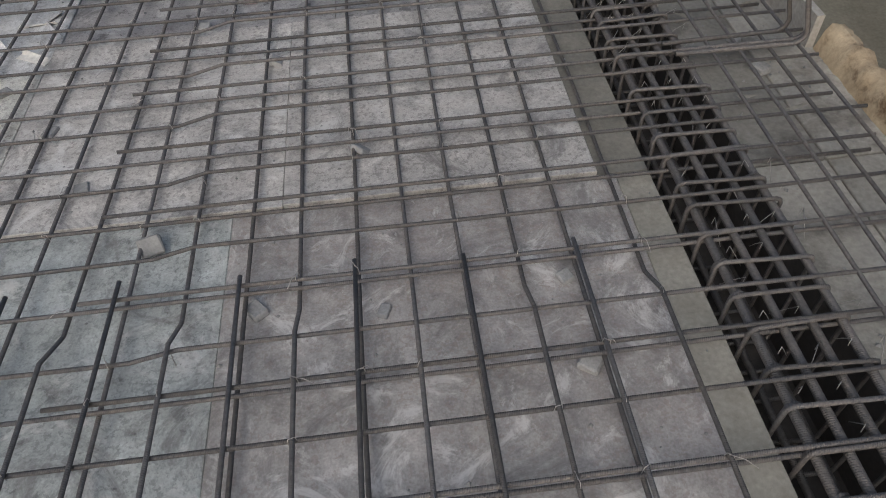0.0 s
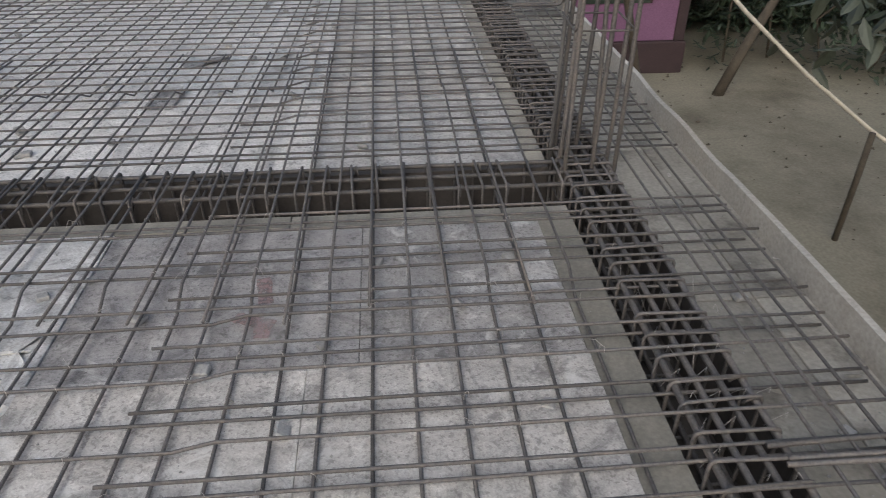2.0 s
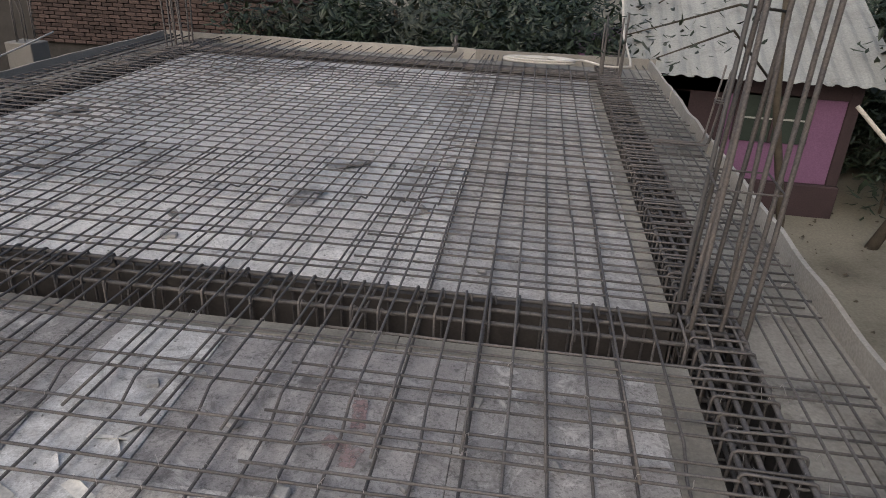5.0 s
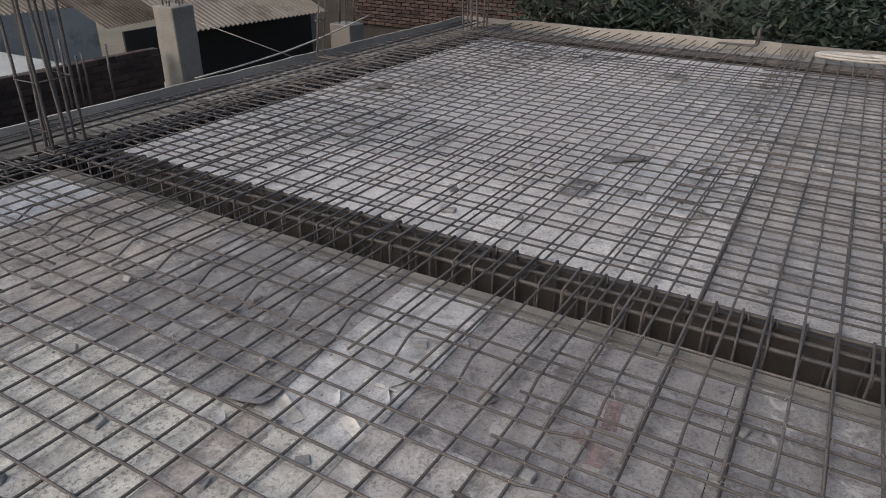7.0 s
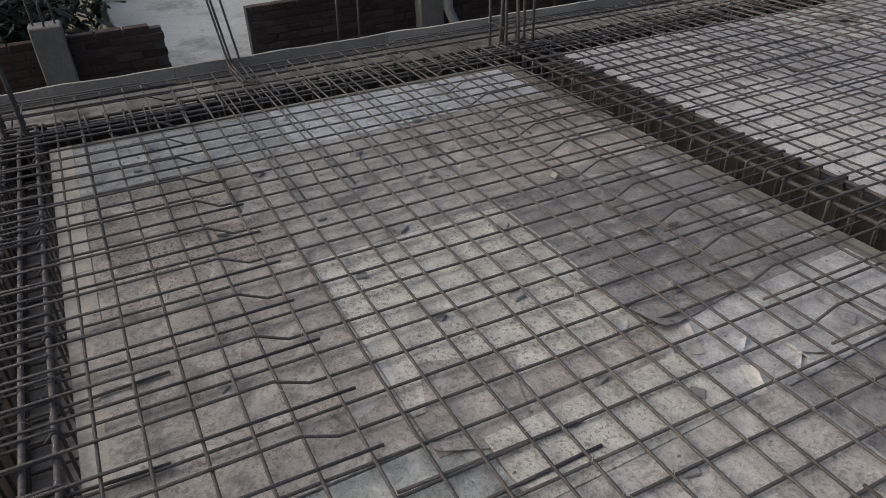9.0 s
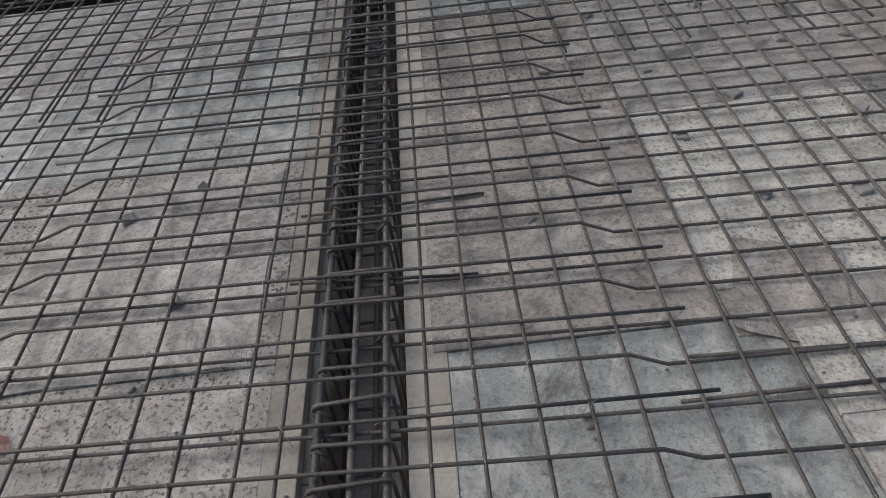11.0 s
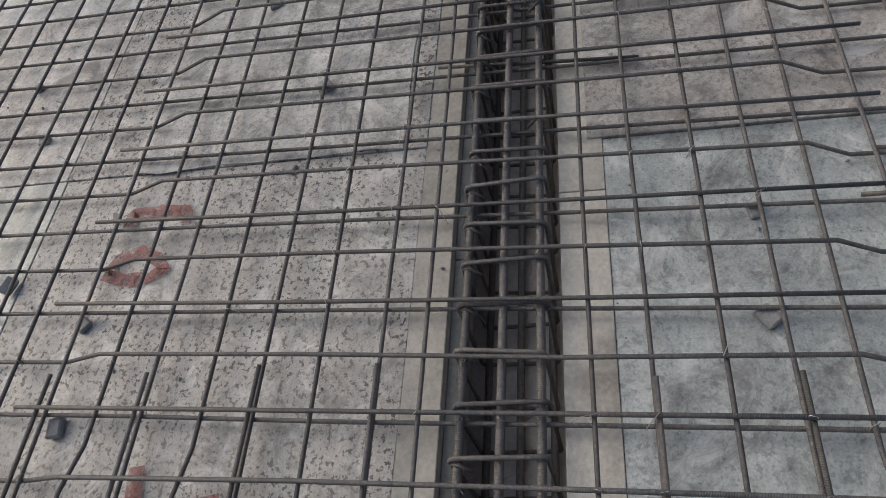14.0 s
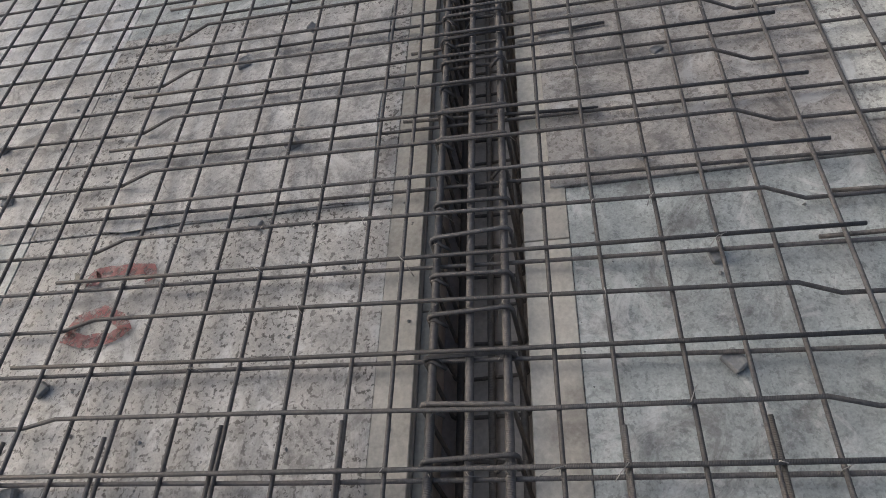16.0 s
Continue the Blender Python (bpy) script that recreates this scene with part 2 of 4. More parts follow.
def askew(x, y):
    """The far side's beam, boards and bar ends lean with the slab's edge."""
    return x + LEAN * y if x < -5.3 else x


def skewed(bm):
    for v in bm.verts:
        v.co.x = askew(v.co.x, v.co.y)
    return bm


# ---- ground ----
bm = bmesh.new()
bmesh.ops.create_grid(bm, x_segments=90, y_segments=90, size=1.0)
for v in bm.verts:
    v.co.x, v.co.y = math.copysign(abs(v.co.x) ** 2.2, v.co.x) * 260, math.copysign(abs(v.co.y) ** 2.2, v.co.y) * 260
    d = math.hypot(v.co.x + 3, v.co.y - 4)
    v.co.z = GROUND + 0.10 * noise.noise(Vector((v.co.x * 0.35, v.co.y * 0.35, 3.0))) + 0.03 * noise.noise(Vector((v.co.x * 1.7, v.co.y * 1.7, 9.0)))
ground = new("ground", mesh_of(bm, "ground", SAND))
for p in ground.data.polygons:
    p.use_smooth = True
tagged(ground, "pale sandy trodden yard soil with scattered litter", "ground", kind="structure")

# ---- formwork deck ----
deck = thing("floor", "shuttering deck of cement-stained steel sheets and planks", "floor", kind="structure")


def sheet(x0, x1, y0, y1, material, lift=0.0, name="steel_sheet"):
    g = 0.0012
    j = rnd.choice((0.0, 0.002, 0.005))
    return part(name, skewed(box(x0 + g, x1 - g, y0 + g, y1 - g, -0.012, lift + j, 0.002)), material, deck)


def planks_x(x0, x1, y0, y1, material=PLANK):
    """Timber strip along x, in lengths."""
    x = x0
    while x < x1 - 0.05:
        e = min(x1, x + rnd.uniform(1.3, 2.1))
        top = -0.045 if y1 - y0 < 0.07 else 0.002 + rnd.uniform(0, 0.003)
        part("plank", skewed(box(x + 0.002, e - 0.002, y0, y1, top - 0.03, top, 0.002)), material, deck)
        x = e


def planks_y(x0, x1, y0, y1):
    y = y0
    while y < y1 - 0.05:
        e = min(y1, y + rnd.uniform(1.3, 2.1))
        part("plank", skewed(box(x0, x1, y + 0.002, e - 0.002, -0.03, 0.002 + rnd.uniform(0, 0.003), 0.002)), PLANK_GREY, deck)
        y = e


def panel(x0, x1, y0, y1, nx, ny, choose):
    xs = [x0 + (x1 - x0) * i / nx for i in range(nx + 1)]
    ys = [y0 + (y1 - y0) * i / ny for i in range(ny + 1)]
    for i in range(nx):
        for k in range(ny):
            sheet(xs[i], xs[i + 1], ys[k], ys[k + 1], choose(i, k))


S = 0.13
# middle bay
planks_x(C1, A0, D1, D1 + S)
planks_x(C1, A0, B0 - 0.10, B0, PLANK_GREY)
planks_y(A0 - 0.105, A0, D1 + S, 1.16)
planks_y(A0 - 0.16, A0, 1.16, B0 - 0.10)
planks_y(C1, C1 + 0.08, D1 + S, B0 - 0.10)
SX = C1 + 0.08
for x0, x1, y0, y1, m in (
    (SX, -5.24, S, 1.34, SHEET_GREEN), (-5.24, -4.82, S, 1.34, SHEET_GREEN), (SX, -4.82, 1.34, 2.43, SHEET_BLUE), (SX, -4.82, 2.43, 3.125, SHEET_BLUE),
    (-4.82, -3.62, S, 1.0, SHEET_MUD), (-3.62, -2.41, S - 0.045, 1.0, SHEET_BROWN),
    (-4.82, -3.60, 1.0, 2.015, SHEET_PALE), (-3.60, -2.53, 1.0, 2.015, SHEET_CREAM),
    (-4.82, -3.70, 2.015, 3.125, SHEET_BROWN), (-3.70, -2.50, 2.015, 3.125, SHEET_DARK),
    (-2.41, -1.27, S, 1.16, SHEET_GREEN), (-1.27, -0.105, S, 1.16, SHEET_WARM),
    (-2.53, -2.34, 1.0, 2.015, SHEET_BROWN), (-2.34, -2.04, 1.16, 2.015, SHEET_CREAM), (-2.50, -2.03, 2.015, 3.125, SHEET_WHITE),
    (-2.04, -1.12, 1.16, 2.19, SHEET_PALE), (-1.12, -0.16, 1.16, 2.19, SHEET_PALE),
    (-2.03, -0.95, 2.19, 3.125, SHEET_SCUFFED), (-0.95, -0.16, 2.19, 3.125, SHEET_DARK)):
    sheet(x0, x1, y0, y1, m, lift=0.014 if y0 == 1.16 else (0.004 if y0 < S else 0.0))
# near bay
planks_x(C1, A0, D0 - 0.105, D0)
NB = D0 - 0.105
for x0, x1, y0, y1, m in ((-1.21, A0, -1.75, NB, SHEET_MUD), (-2.44, -1.21, -1.75, NB, SHEET_FLECK), (-3.58, -2.44, -1.75, NB, SHEET_FLECK), (-4.7, -3.58, -1.75, NB, SHEET_GREEN), (C1, -4.7, -1.75, NB, SHEET),
                          (-1.21, A0, -2.95, -1.75, SHEET_WHITE), (-2.44, -1.21, -2.95, -1.75, SHEET_GREEN), (-3.4, -2.44, -2.95, -1.75, SHEET_PALE), (-4.5, -3.4, -2.95, -1.75, SHEET_WHITE), (C1, -4.5, -2.95, -1.75, SHEET),
                          (-2.8, A0, YN, -2.95, SHEET), (C1, -2.8, YN, -2.95, SHEET)):
    sheet(x0, x1, y0, y1, m)
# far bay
# this plank takes the shade-darkened trough colour as well
planks_x(C1, A0, B1, B1 + 0.08, TROUGH_SHADE)
planks_y(A0 - 0.10, A0, B1 + 0.08, E0)
# brighter sheets away from the yard, sky sheen put into their colour
panel(C1, A0 - 0.10, B1 + 0.08, E0, 5, 6, lambda i, k: rnd.choice([SHEET_FAR, SHEET_FAR, SHEET_WHITE]) if i < 4 else rnd.choice([SHEET_PALE, SHEET, SHEET_WHITE]))
# mostly hidden underlay, added to set the tone of the gaps between sheets
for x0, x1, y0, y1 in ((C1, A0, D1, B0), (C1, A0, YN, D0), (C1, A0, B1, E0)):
    part("bearer_board", skewed(box(x0 + 0.03, x1 - 0.03, y0 + 0.03, y1 - 0.03, -0.055, -0.034)), TROUGH_SHADE, deck)
# overhangs
for i in range(11):
    y0 = YN + (YF - YN) * i / 11
    y1 = YN + (YF - YN) * (i + 1) / 11
    part("plank", box(A1, (A1 + XR) / 2 - 0.002, y0 + 0.003, y1 - 0.003, -0.03, 0.0, 0.003), OVERHANG, deck)
    part("plank", box((A1 + XR) / 2 + 0.002, XR, y0 + 0.003, y1 - 0.003, -0.03, 0.003, 0.003), OVERHANG, deck)
    part("plank", skewed(box(XL, C0, y0 + 0.003, y1 - 0.003, -0.03, 0.0, 0.003)), OVERHANG, deck)
planks_x(C0, A1, E1, YF - 0.06, OVERHANG)

# ---- beam troughs ----


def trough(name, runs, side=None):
    t = thing(name, "timber beam trough sunk in the deck, light and shade in its colour", "beam formwork", kind="structure")
    # with side given, the brightened boards; otherwise the shade-darkened ones
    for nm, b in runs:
        part(nm, skewed(box(*b, 0.003)), (side if nm == "side_board" else TROUGH_BRIGHTENED) if side else TROUGH_SHADE, t)


def trough_x(y0, y1, name, side=None):
    trough(name, [("bottom_board", (C1, A0, y0 - 0.02, y1 + 0.02, DEEP - 0.03, DEEP)),
                  ("side_board", (C1, A0, y0 - 0.03, y0 - 0.001, DEEP, -0.031)),
                  ("side_board", (C1, A0, y1 + 0.001, y1 + 0.03, DEEP, -0.031))], side)


def trough_y(x0, x1, name, gaps_side):
    runs = [("bottom_board", (x0 - 0.02, x1 + 0.02, YN, YF, DEEP - 0.03, DEEP))]
    outer = (x1 + 0.001, x1 + 0.03) if gaps_side < 0 else (x0 - 0.03, x0 - 0.001)
    inner = (x0 - 0.03, x0 - 0.001) if gaps_side < 0 else (x1 + 0.001, x1 + 0.03)
    runs.append(("side_board", (*outer, YN, YF, DEEP, -0.031)))
    for a, b in ((YN, D0), (D1, B0), (B1, E0), (E1, YF)):
        runs.append(("side_board", (*inner, a + 0.03, b - 0.03, DEEP, -0.031)))
    trough(name, runs)


trough_x(D0, D1, "beam_trough_near", SIDE)
planks_x(C1, A0, D0, D0 + 0.045)
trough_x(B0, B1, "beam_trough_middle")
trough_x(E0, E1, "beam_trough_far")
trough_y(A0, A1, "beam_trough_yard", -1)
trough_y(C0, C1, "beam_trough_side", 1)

# ---- edge boards round the slab ----


def edge_board(name, paths, h=0.125, th=0.03):
    t = thing(name, "pale mortar-plastered upstand board along the slab edge", "edge board", kind="structure")
    for (x0, y0), (x1, y1) in paths:
        n = max(2, int(math.hypot(x1 - x0, y1 - y0) / 0.12))
        d = Vector((x1 - x0, y1 - y0)).normalized()
        nrm = Vector((-d.y, d.x)) * th
        bm = bmesh.new()
        rows = []
        for i in range(n + 1):
            f = i / n
            x, y = x0 + (x1 - x0) * f, y0 + (y1 - y0) * f
            x = askew(x, y)
            w = 0.012 * noise.noise(Vector((x * 2.3, y * 2.3, 1.0)))
            top = h + 0.012 * noise.noise(Vector((x * 3.1, y * 3.1, 5.0))) - 0.02 * max(0, noise.noise(Vector((x * 1.1, y * 1.1, 8.0))))
            px, py = x + nrm.x * w / th, y + nrm.y * w / th
            rows.append([bm.verts.new(c) for c in ((px, py, -0.10), (px, py, top), (px + nrm.x, py + nrm.y, top), (px + nrm.x, py + nrm.y, -0.10))])
        for a, b in zip(rows, rows[1:]):
            for k in range(4):
                bm.faces.new((a[k], a[(k + 1) % 4], b[(k + 1) % 4], b[k]))
        bm.faces.new(rows[0])
        bm.faces.new(list(reversed(rows[-1])))
        bmesh.ops.recalc_face_normals(bm, faces=bm.faces)
        part("board", bm, EDGE, t)


edge_board("edge_board_yard", [((XR, y0 + 0.004), (XR + dx, y1)) for y0, y1, dx in ((4.4, 6.6, 0.01), (3.05, 4.4, 0.0), (1.70, 3.05, 0.0), (6.6, 8.6, 0.01), (8.6, YF + 0.1, 0.02))])
edge_board("edge_board_far", [((x0, YF + 0.045 * (x0 + 3)), (x1 - 0.004, YF + 0.045 * (x1 + 3))) for x0, x1 in ((XL, -4.2), (-4.2, -1.6), (-1.6, XR + 0.1))])
edge_board("edge_board_side", [((XL, y1), (XL, y0 + 0.004)) for y0, y1 in ((-1.5, 0.9), (0.9, 2.6), (2.6, 4.5), (4.5, 6.2), (6.2, 8.4), (8.4, YF - 0.15))])

# ---- slab reinforcement ----
RB = 0.0062
TOP_Y, LOW_Y = 0.0885, 0.030
TOP_X, LOW_X, MID_X = 0.0755, 0.0425, 0.0755
mesh_y = thing("rebar_mat", "dark ribbed steel bars running lengthwise, some cranked, tied over the deck", "reinforcement")
mesh_x = thing("rebar_mat", "dark ribbed steel cross bars, some cranked, tied over the deck", "reinforcement")


def wavy(pts, amp=0.004, seed=0.0):
    out = []
    for p in pts:
        a = noise.noise(Vector((p[0] * 0.9 + seed, p[1] * 0.9, seed * 3.1))) * amp * 2
        b = noise.noise(Vector((p[0] * 1.3, p[1] * 1.3 + seed, 7.7 + seed))) * amp
        out.append((p[0] + a, p[1] + a, p[2] + b * 0.5))
    return out


def bar_along(axis, c, segs, parent, seed, name="rebar"):
    """segs: (place along, height) corners; extra points are laid between them so that the bar can wander."""
    pts = []
    for (s0, z0), (s1, z1) in zip(segs, segs[1:]):
        n = max(1, int(abs(s1 - s0) / 0.6))
        for i in range(n):
            f = i / n
            pts.append((s0 + (s1 - s0) * f, z0 + (z1 - z0) * f))
    pts.append(segs[-1])
    # soften the bends
    pts3 = [(fanned(c, s), s, z) if axis == "y" else (askew(s, c), c, z) for s, z in pts]
    return tubes(name, [wavy(pts3, 0.005, seed)], RB, REBAR, parent, 7)


def crank(lo, hi, low, top):
    """Profile of a bar along y that rides high over the beams and drops between them."""
    return [(lo, low), (-1.43, low), (-1.275, top), (0.645 + rnd.uniform(-0.015, 0.015), top), (0.755, low), (2.50, low), (2.62, top),
            (B1 + 1.05, top), (B1 + 1.17, low), (E0 - 1.0, low), (E0 - 0.88, top), (hi, top)]


# lengthwise bars: the even ones are cranked, the odd ones lie low with short bars tied over the beams
ybars = [-0.145, -0.320, -0.470, -0.614, -0.763, -0.900, -1.055, -1.207, -1.362, -1.518, -1.660, -1.800, -1.950, -2.100, -2.250, -2.405, -2.550, -2.675, -2.820, -2.965, -3.100]
ybars += [-3.100 - 0.147 * k for k in range(1, 23)]


def fanned(x, y):
    """The lengthwise bars turn by degrees from the yard side's line to that of the far side."""
    return x + LEAN * (y - 0.83) * min(1.0, max(0.0, (-x - 1.2) / 0.6)) if x > -5.95 else askew(x, y)


for k, x in enumerate(ybars):
    if C0 + 0.01 < x < C1 + 0.0 or x < XL + 0.1:
        continue
    x += rnd.uniform(-0.005, 0.005)
    if k % 2 == 0:
        bar_along("y", x, crank(YN, YF - 0.1, LOW_Y, TOP_Y), mesh_y, k)
    else:
        bar_along("y", x, [(YN, LOW_Y), (YF - 0.12, LOW_Y + 0.01)], mesh_y, k)
        bar_along("y", x - 0.004, [(-1.48 + rnd.uniform(-0.02, 0.02), TOP_Y - 0.004), (0.84 + rnd.uniform(-0.015, 0.03), TOP_Y)], mesh_y, k + 50)
        bar_along("y", x - 0.004, [(2.39 + rnd.uniform(-0.05, 0.05), TOP_Y - 0.004), (B1 + 1.75 + rnd.uniform(-0.05, 0.05), TOP_Y)], mesh_y, k + 90)
        bar_along("y", x - 0.004, [(E0 - 1.5 + rnd.uniform(-0.05, 0.05), TOP_Y), (YF - 0.1, TOP_Y)], mesh_y, k + 130)
for i, x in enumerate((0.362, 0.456, 0.560, 0.665, -6.08, -6.20, -6.32)):
    bar_along("y", x, [(YN, 0.078), (YF - 0.1, 0.078)], mesh_y, 200 + i)

# cross bars, bay by bay: the even ones are cranked, the odd ones lie low with a short bar over each side beam
MIDDLE = [0.07, 0.205, 0.362, 0.515, 0.642, 0.822, 0.972, 1.106, 1.275, 1.390, 1.565, 1.692, 1.845, 1.960, 2.133, 2.240, 2.420, 2.515, 2.684, 2.812, 2.985, 3.100]
NEAR = [-0.342, -0.462, -0.622, -0.790, -0.945, -1.122, -1.260, -1.432]
NEAR += [-1.432 - 0.155 * j for j in range(1, 18)]
rows_x = [(y, j) for j, y in enumerate(MIDDLE)] + [(y, j) for j, y in enumerate(NEAR)]
rows_x += [(B1 + 0.06 + 0.1425 * j, j) for j in range(58) if B1 + 0.06 + 0.1425 * j < E0 - 0.02]
for y, j in rows_x:
    y += rnd.uniform(-0.004, 0.004)
    near = min(abs(y - e) for e in (D0, D1, B0, B1, E0)) < 0.62
    low = MID_X if near and j % 2 == 0 else LOW_X
    if j % 2 == 0:
        segs = [(XL + 0.15 + rnd.uniform(-0.02, 0.02), TOP_X), (C1 + 1.22, TOP_X), (C1 + 1.34, low), (-1.472, low), (-1.343, TOP_X), (XR - 0.09 + rnd.uniform(-0.03, 0.03), TOP_X)]
        bar_along("x", y, segs, mesh_x, 300 + j + y)
    else:
        bar_along("x", y, [(XL + 0.15, low), (XR - 0.10 + rnd.uniform(-0.03, 0.03), low)], mesh_x, 400 + j + y)
        over = 0.004 if y < 0.9 else 0.026
        bar_along("x", y + over, [(-1.630 - (0.05 if y < 0 else 0.0) + rnd.uniform(-0.015, 0.015), TOP_X), (XR - 0.09 + rnd.uniform(-0.03, 0.03), TOP_X)], mesh_x, 500 + j + y)
        bar_along("x", y + over, [(XL + 0.15, TOP_X), (C1 + 1.55 + rnd.uniform(-0.1, 0.1), TOP_X)], mesh_x, 600 + j + y)

# ---- beam cages ----


def loop_pts(u0, u1, z0, z1, r=0.018):
    """A stirrup outline with rounded corners, in (u, z)."""
    pts = []
    for cu, cz, a in ((u1 - r, z1 - r, 0), (u0 + r, z1 - r, 90), (u0 + r, z0 + r, 180), (u1 - r, z0 + r, 270)):
        for s in (0, 45, 90):
            g = radians(a + s)
            pts.append((cu + r * math.cos(g), cz + r * math.sin(g)))
    return pts


def cage(axis, u0, u1, z0, z1, s0, s1, step, label, n=3):
    t = thing("beam_cage", label, "reinforcement cage", group="beam cages")
    rl = 0.0115
    mk = (lambda s, u, z: (askew(s, u), u, z)) if axis == "x" else (lambda s, u, z: (askew(u, s), s, z))
    for lev in (z1 - 0.014, z0 + 0.014):
        for i in range(n):
            u = u0 + 0.016 + (u1 - u0 - 0.032) * i / (n - 1)
            pts = [mk(s, u + 0.005 * noise.noise(Vector((s, u, 2))), lev + 0.004 * noise.noise(Vector((s, u, 5)))) for s in np.linspace(s0, s1, int((s1 - s0) / 0.5) + 2)]
            tubes("main_bar", [pts], rl, REBAR, t, 8)
    s = s0 + 0.05
    while s < s1:
        tilt = rnd.uniform(-0.014, 0.014)
        dz = rnd.uniform(-0.004, 0.006)
        pts = []
        for u, z in loop_pts(u0 + rnd.uniform(-0.006, 0.004), u1 + rnd.uniform(-0.004, 0.006), z0, z1 + 0.005 + dz):
            pts.append(mk(s + tilt * (u - u0) / (u1 - u0), u, z))
        tubes("stirrup", [pts], 0.0066, REBAR, t, 6, closed=True)
        # hooked tail of the stirrup
        e = u0 if rnd.random() < 0.6 else u1
        d = 1 if e == u0 else -1
        tubes("stirrup_hook", [[mk(s + 0.008, e, z1 - 0.05), mk(s + 0.010, e + d * 0.004, z1 - 0.012), mk(s + 0.012, e + d * 0.02, z1 + 0.002), mk(s + 0.020, e + d * 0.05, z1 - 0.028)]], 0.0056, REBAR, t, 6)
        s += step + rnd.uniform(-0.012, 0.012)


cage("x", D0 + 0.046, D1 - 0.035, DEEP + 0.03, 0.066, C0 + 0.05, A1 - 0.05, 0.131, "steel beam cage of thick bars and hooked stirrups in its trough")
cage("x", B0 + 0.09, B1 - 0.03, DEEP + 0.03, 0.070, C0 + 0.05, A1 - 0.05, 0.125, "steel beam cage of thick bars and tall hooked stirrups")
cage("x", E0 + 0.06, E1 - 0.06, DEEP + 0.03, 0.066, C0 + 0.05, A1 - 0.05, 0.16, "steel beam cage at the far end of the slab")
cage("y", A0 + 0.03, A1 - 0.035, DEEP + 0.03, 0.070, YN, YF - 0.1, 0.105, "steel beam cage with close stirrups along the yard side", 4)
cage("y", C0 + 0.06, C1 - 0.06, DEEP + 0.03, 0.058, YN, YF - 0.1, 0.125, "steel beam cage with close stirrups along the far side")

# ---- more materials ----
RED = surface("red_paint_mark", (0.26, 0.075, 0.075), (0.34, 0.115, 0.11), 14.0, 80.0, 0.6, relief=0, spread=0, stain=(0.40, 0.31, 0.29), stain_scale=16.0)
RED_FAINT = surface("worn_pinkish_paint_mark", (0.34, 0.235, 0.235), (0.37, 0.28, 0.275), 14.0, 80.0, 0.6, relief=0, spread=0, stain=(0.36, 0.33, 0.32), stain_scale=12.0)
TAN = surface("orange_brown_mud_mortar", (0.33, 0.25, 0.16), (0.46, 0.38, 0.27), 5.0, 50.0, 0.95, relief=0.01, stain=(0.13, 0.085, 0.05), stain_scale=7.0)
CONC = surface("rough_grey_concrete", (0.19, 0.184, 0.170), (0.275, 0.266, 0.248), 4.0, 50.0, 0.92, relief=0.004, stain=(0.22, 0.21, 0.2))
BRICK = surface("dark_red_brick", (0.060, 0.041, 0.037), (0.092, 0.064, 0.057), 9.0, 70.0, 0.93, relief=0.003, spread=0.4)
MORTAR = surface("grey_brick_mortar", (0.06, 0.056, 0.052), (0.10, 0.094, 0.088), 6.0, 60.0, 0.95)
PLASTER = surface("pale_blue_white_plaster", (0.46, 0.485, 0.485), (0.55, 0.575, 0.572), 1.2, 40.0, 0.85, relief=0.001, stain=(0.26, 0.27, 0.26), stain_scale=0.9, spread=0.05)
TIN = surface("weathered_brown_tin", (0.165, 0.147, 0.125), (0.26, 0.236, 0.205), 1.4, 40.0, 0.7, metal=0.2, relief=0, stain=(0.085, 0.066, 0.052), stain_scale=1.1)
TIN_PALE = surface("pale_grey_tin_roofing", (0.30, 0.312, 0.298), (0.39, 0.402, 0.388), 0.8, 30.0, 0.6, relief=0, spread=0.08, stain=(0.24, 0.245, 0.232), stain_scale=0.9)
PINK = surface("violet_pink_wall_paint", (0.17, 0.082, 0.162), (0.21, 0.107, 0.20), 1.3, 40.0, 0.8, relief=0.001, spread=0)
# plinth colour, also used to colour in shade on the house front
MAROON = surface("dark_maroon_plinth_and_shade", (0.035, 0.022, 0.026), (0.055, 0.036, 0.04), 3.0, 40.0, 0.9, spread=0)
SHUT = surface("dark_green_window", (0.016, 0.028, 0.022), (0.03, 0.045, 0.036), 5.0, 60.0, 0.55, relief=0)
# near-black colour for the shaded space below the tin roof
BLACK = surface("black_interior_shade", (0.012, 0.013, 0.013), (0.022, 0.023, 0.022), 2.0, 30.0, 0.75, relief=0.004)
LEAF = surface("dark_leaf", (0.016, 0.028, 0.015), (0.038, 0.056, 0.032), 1.7, 40.0, 0.5, relief=0, spread=0.3)
LEAF_GREY = surface("dusty_grey_green_leaf", (0.045, 0.056, 0.042), (0.085, 0.10, 0.074), 3.0, 40.0, 0.6, relief=0, spread=0.2)
BARK = surface("brown_grey_bark", (0.055, 0.046, 0.036), (0.105, 0.09, 0.07), 6.0, 50.0, 0.95, relief=0.006)
BAMBOO = surface("pale_weathered_bamboo", (0.36, 0.34, 0.29), (0.47, 0.44, 0.38), 5.0, 60.0, 0.75, relief=0.001)
PVC = surface("grey_plastic_pipe", (0.12, 0.12, 0.124), (0.16, 0.16, 0.165), 4.0, 60.0, 0.5, relief=0)
HOSE = surface("whitish_hose", (0.55, 0.54, 0.51), (0.66, 0.65, 0.62), 6.0, 60.0, 0.6, relief=0)
RUBBLE = surface("brown_soil_clods", (0.085, 0.072, 0.052), (0.15, 0.128, 0.095), 8.0, 60.0, 0.97, relief=0.006, spread=0.35)


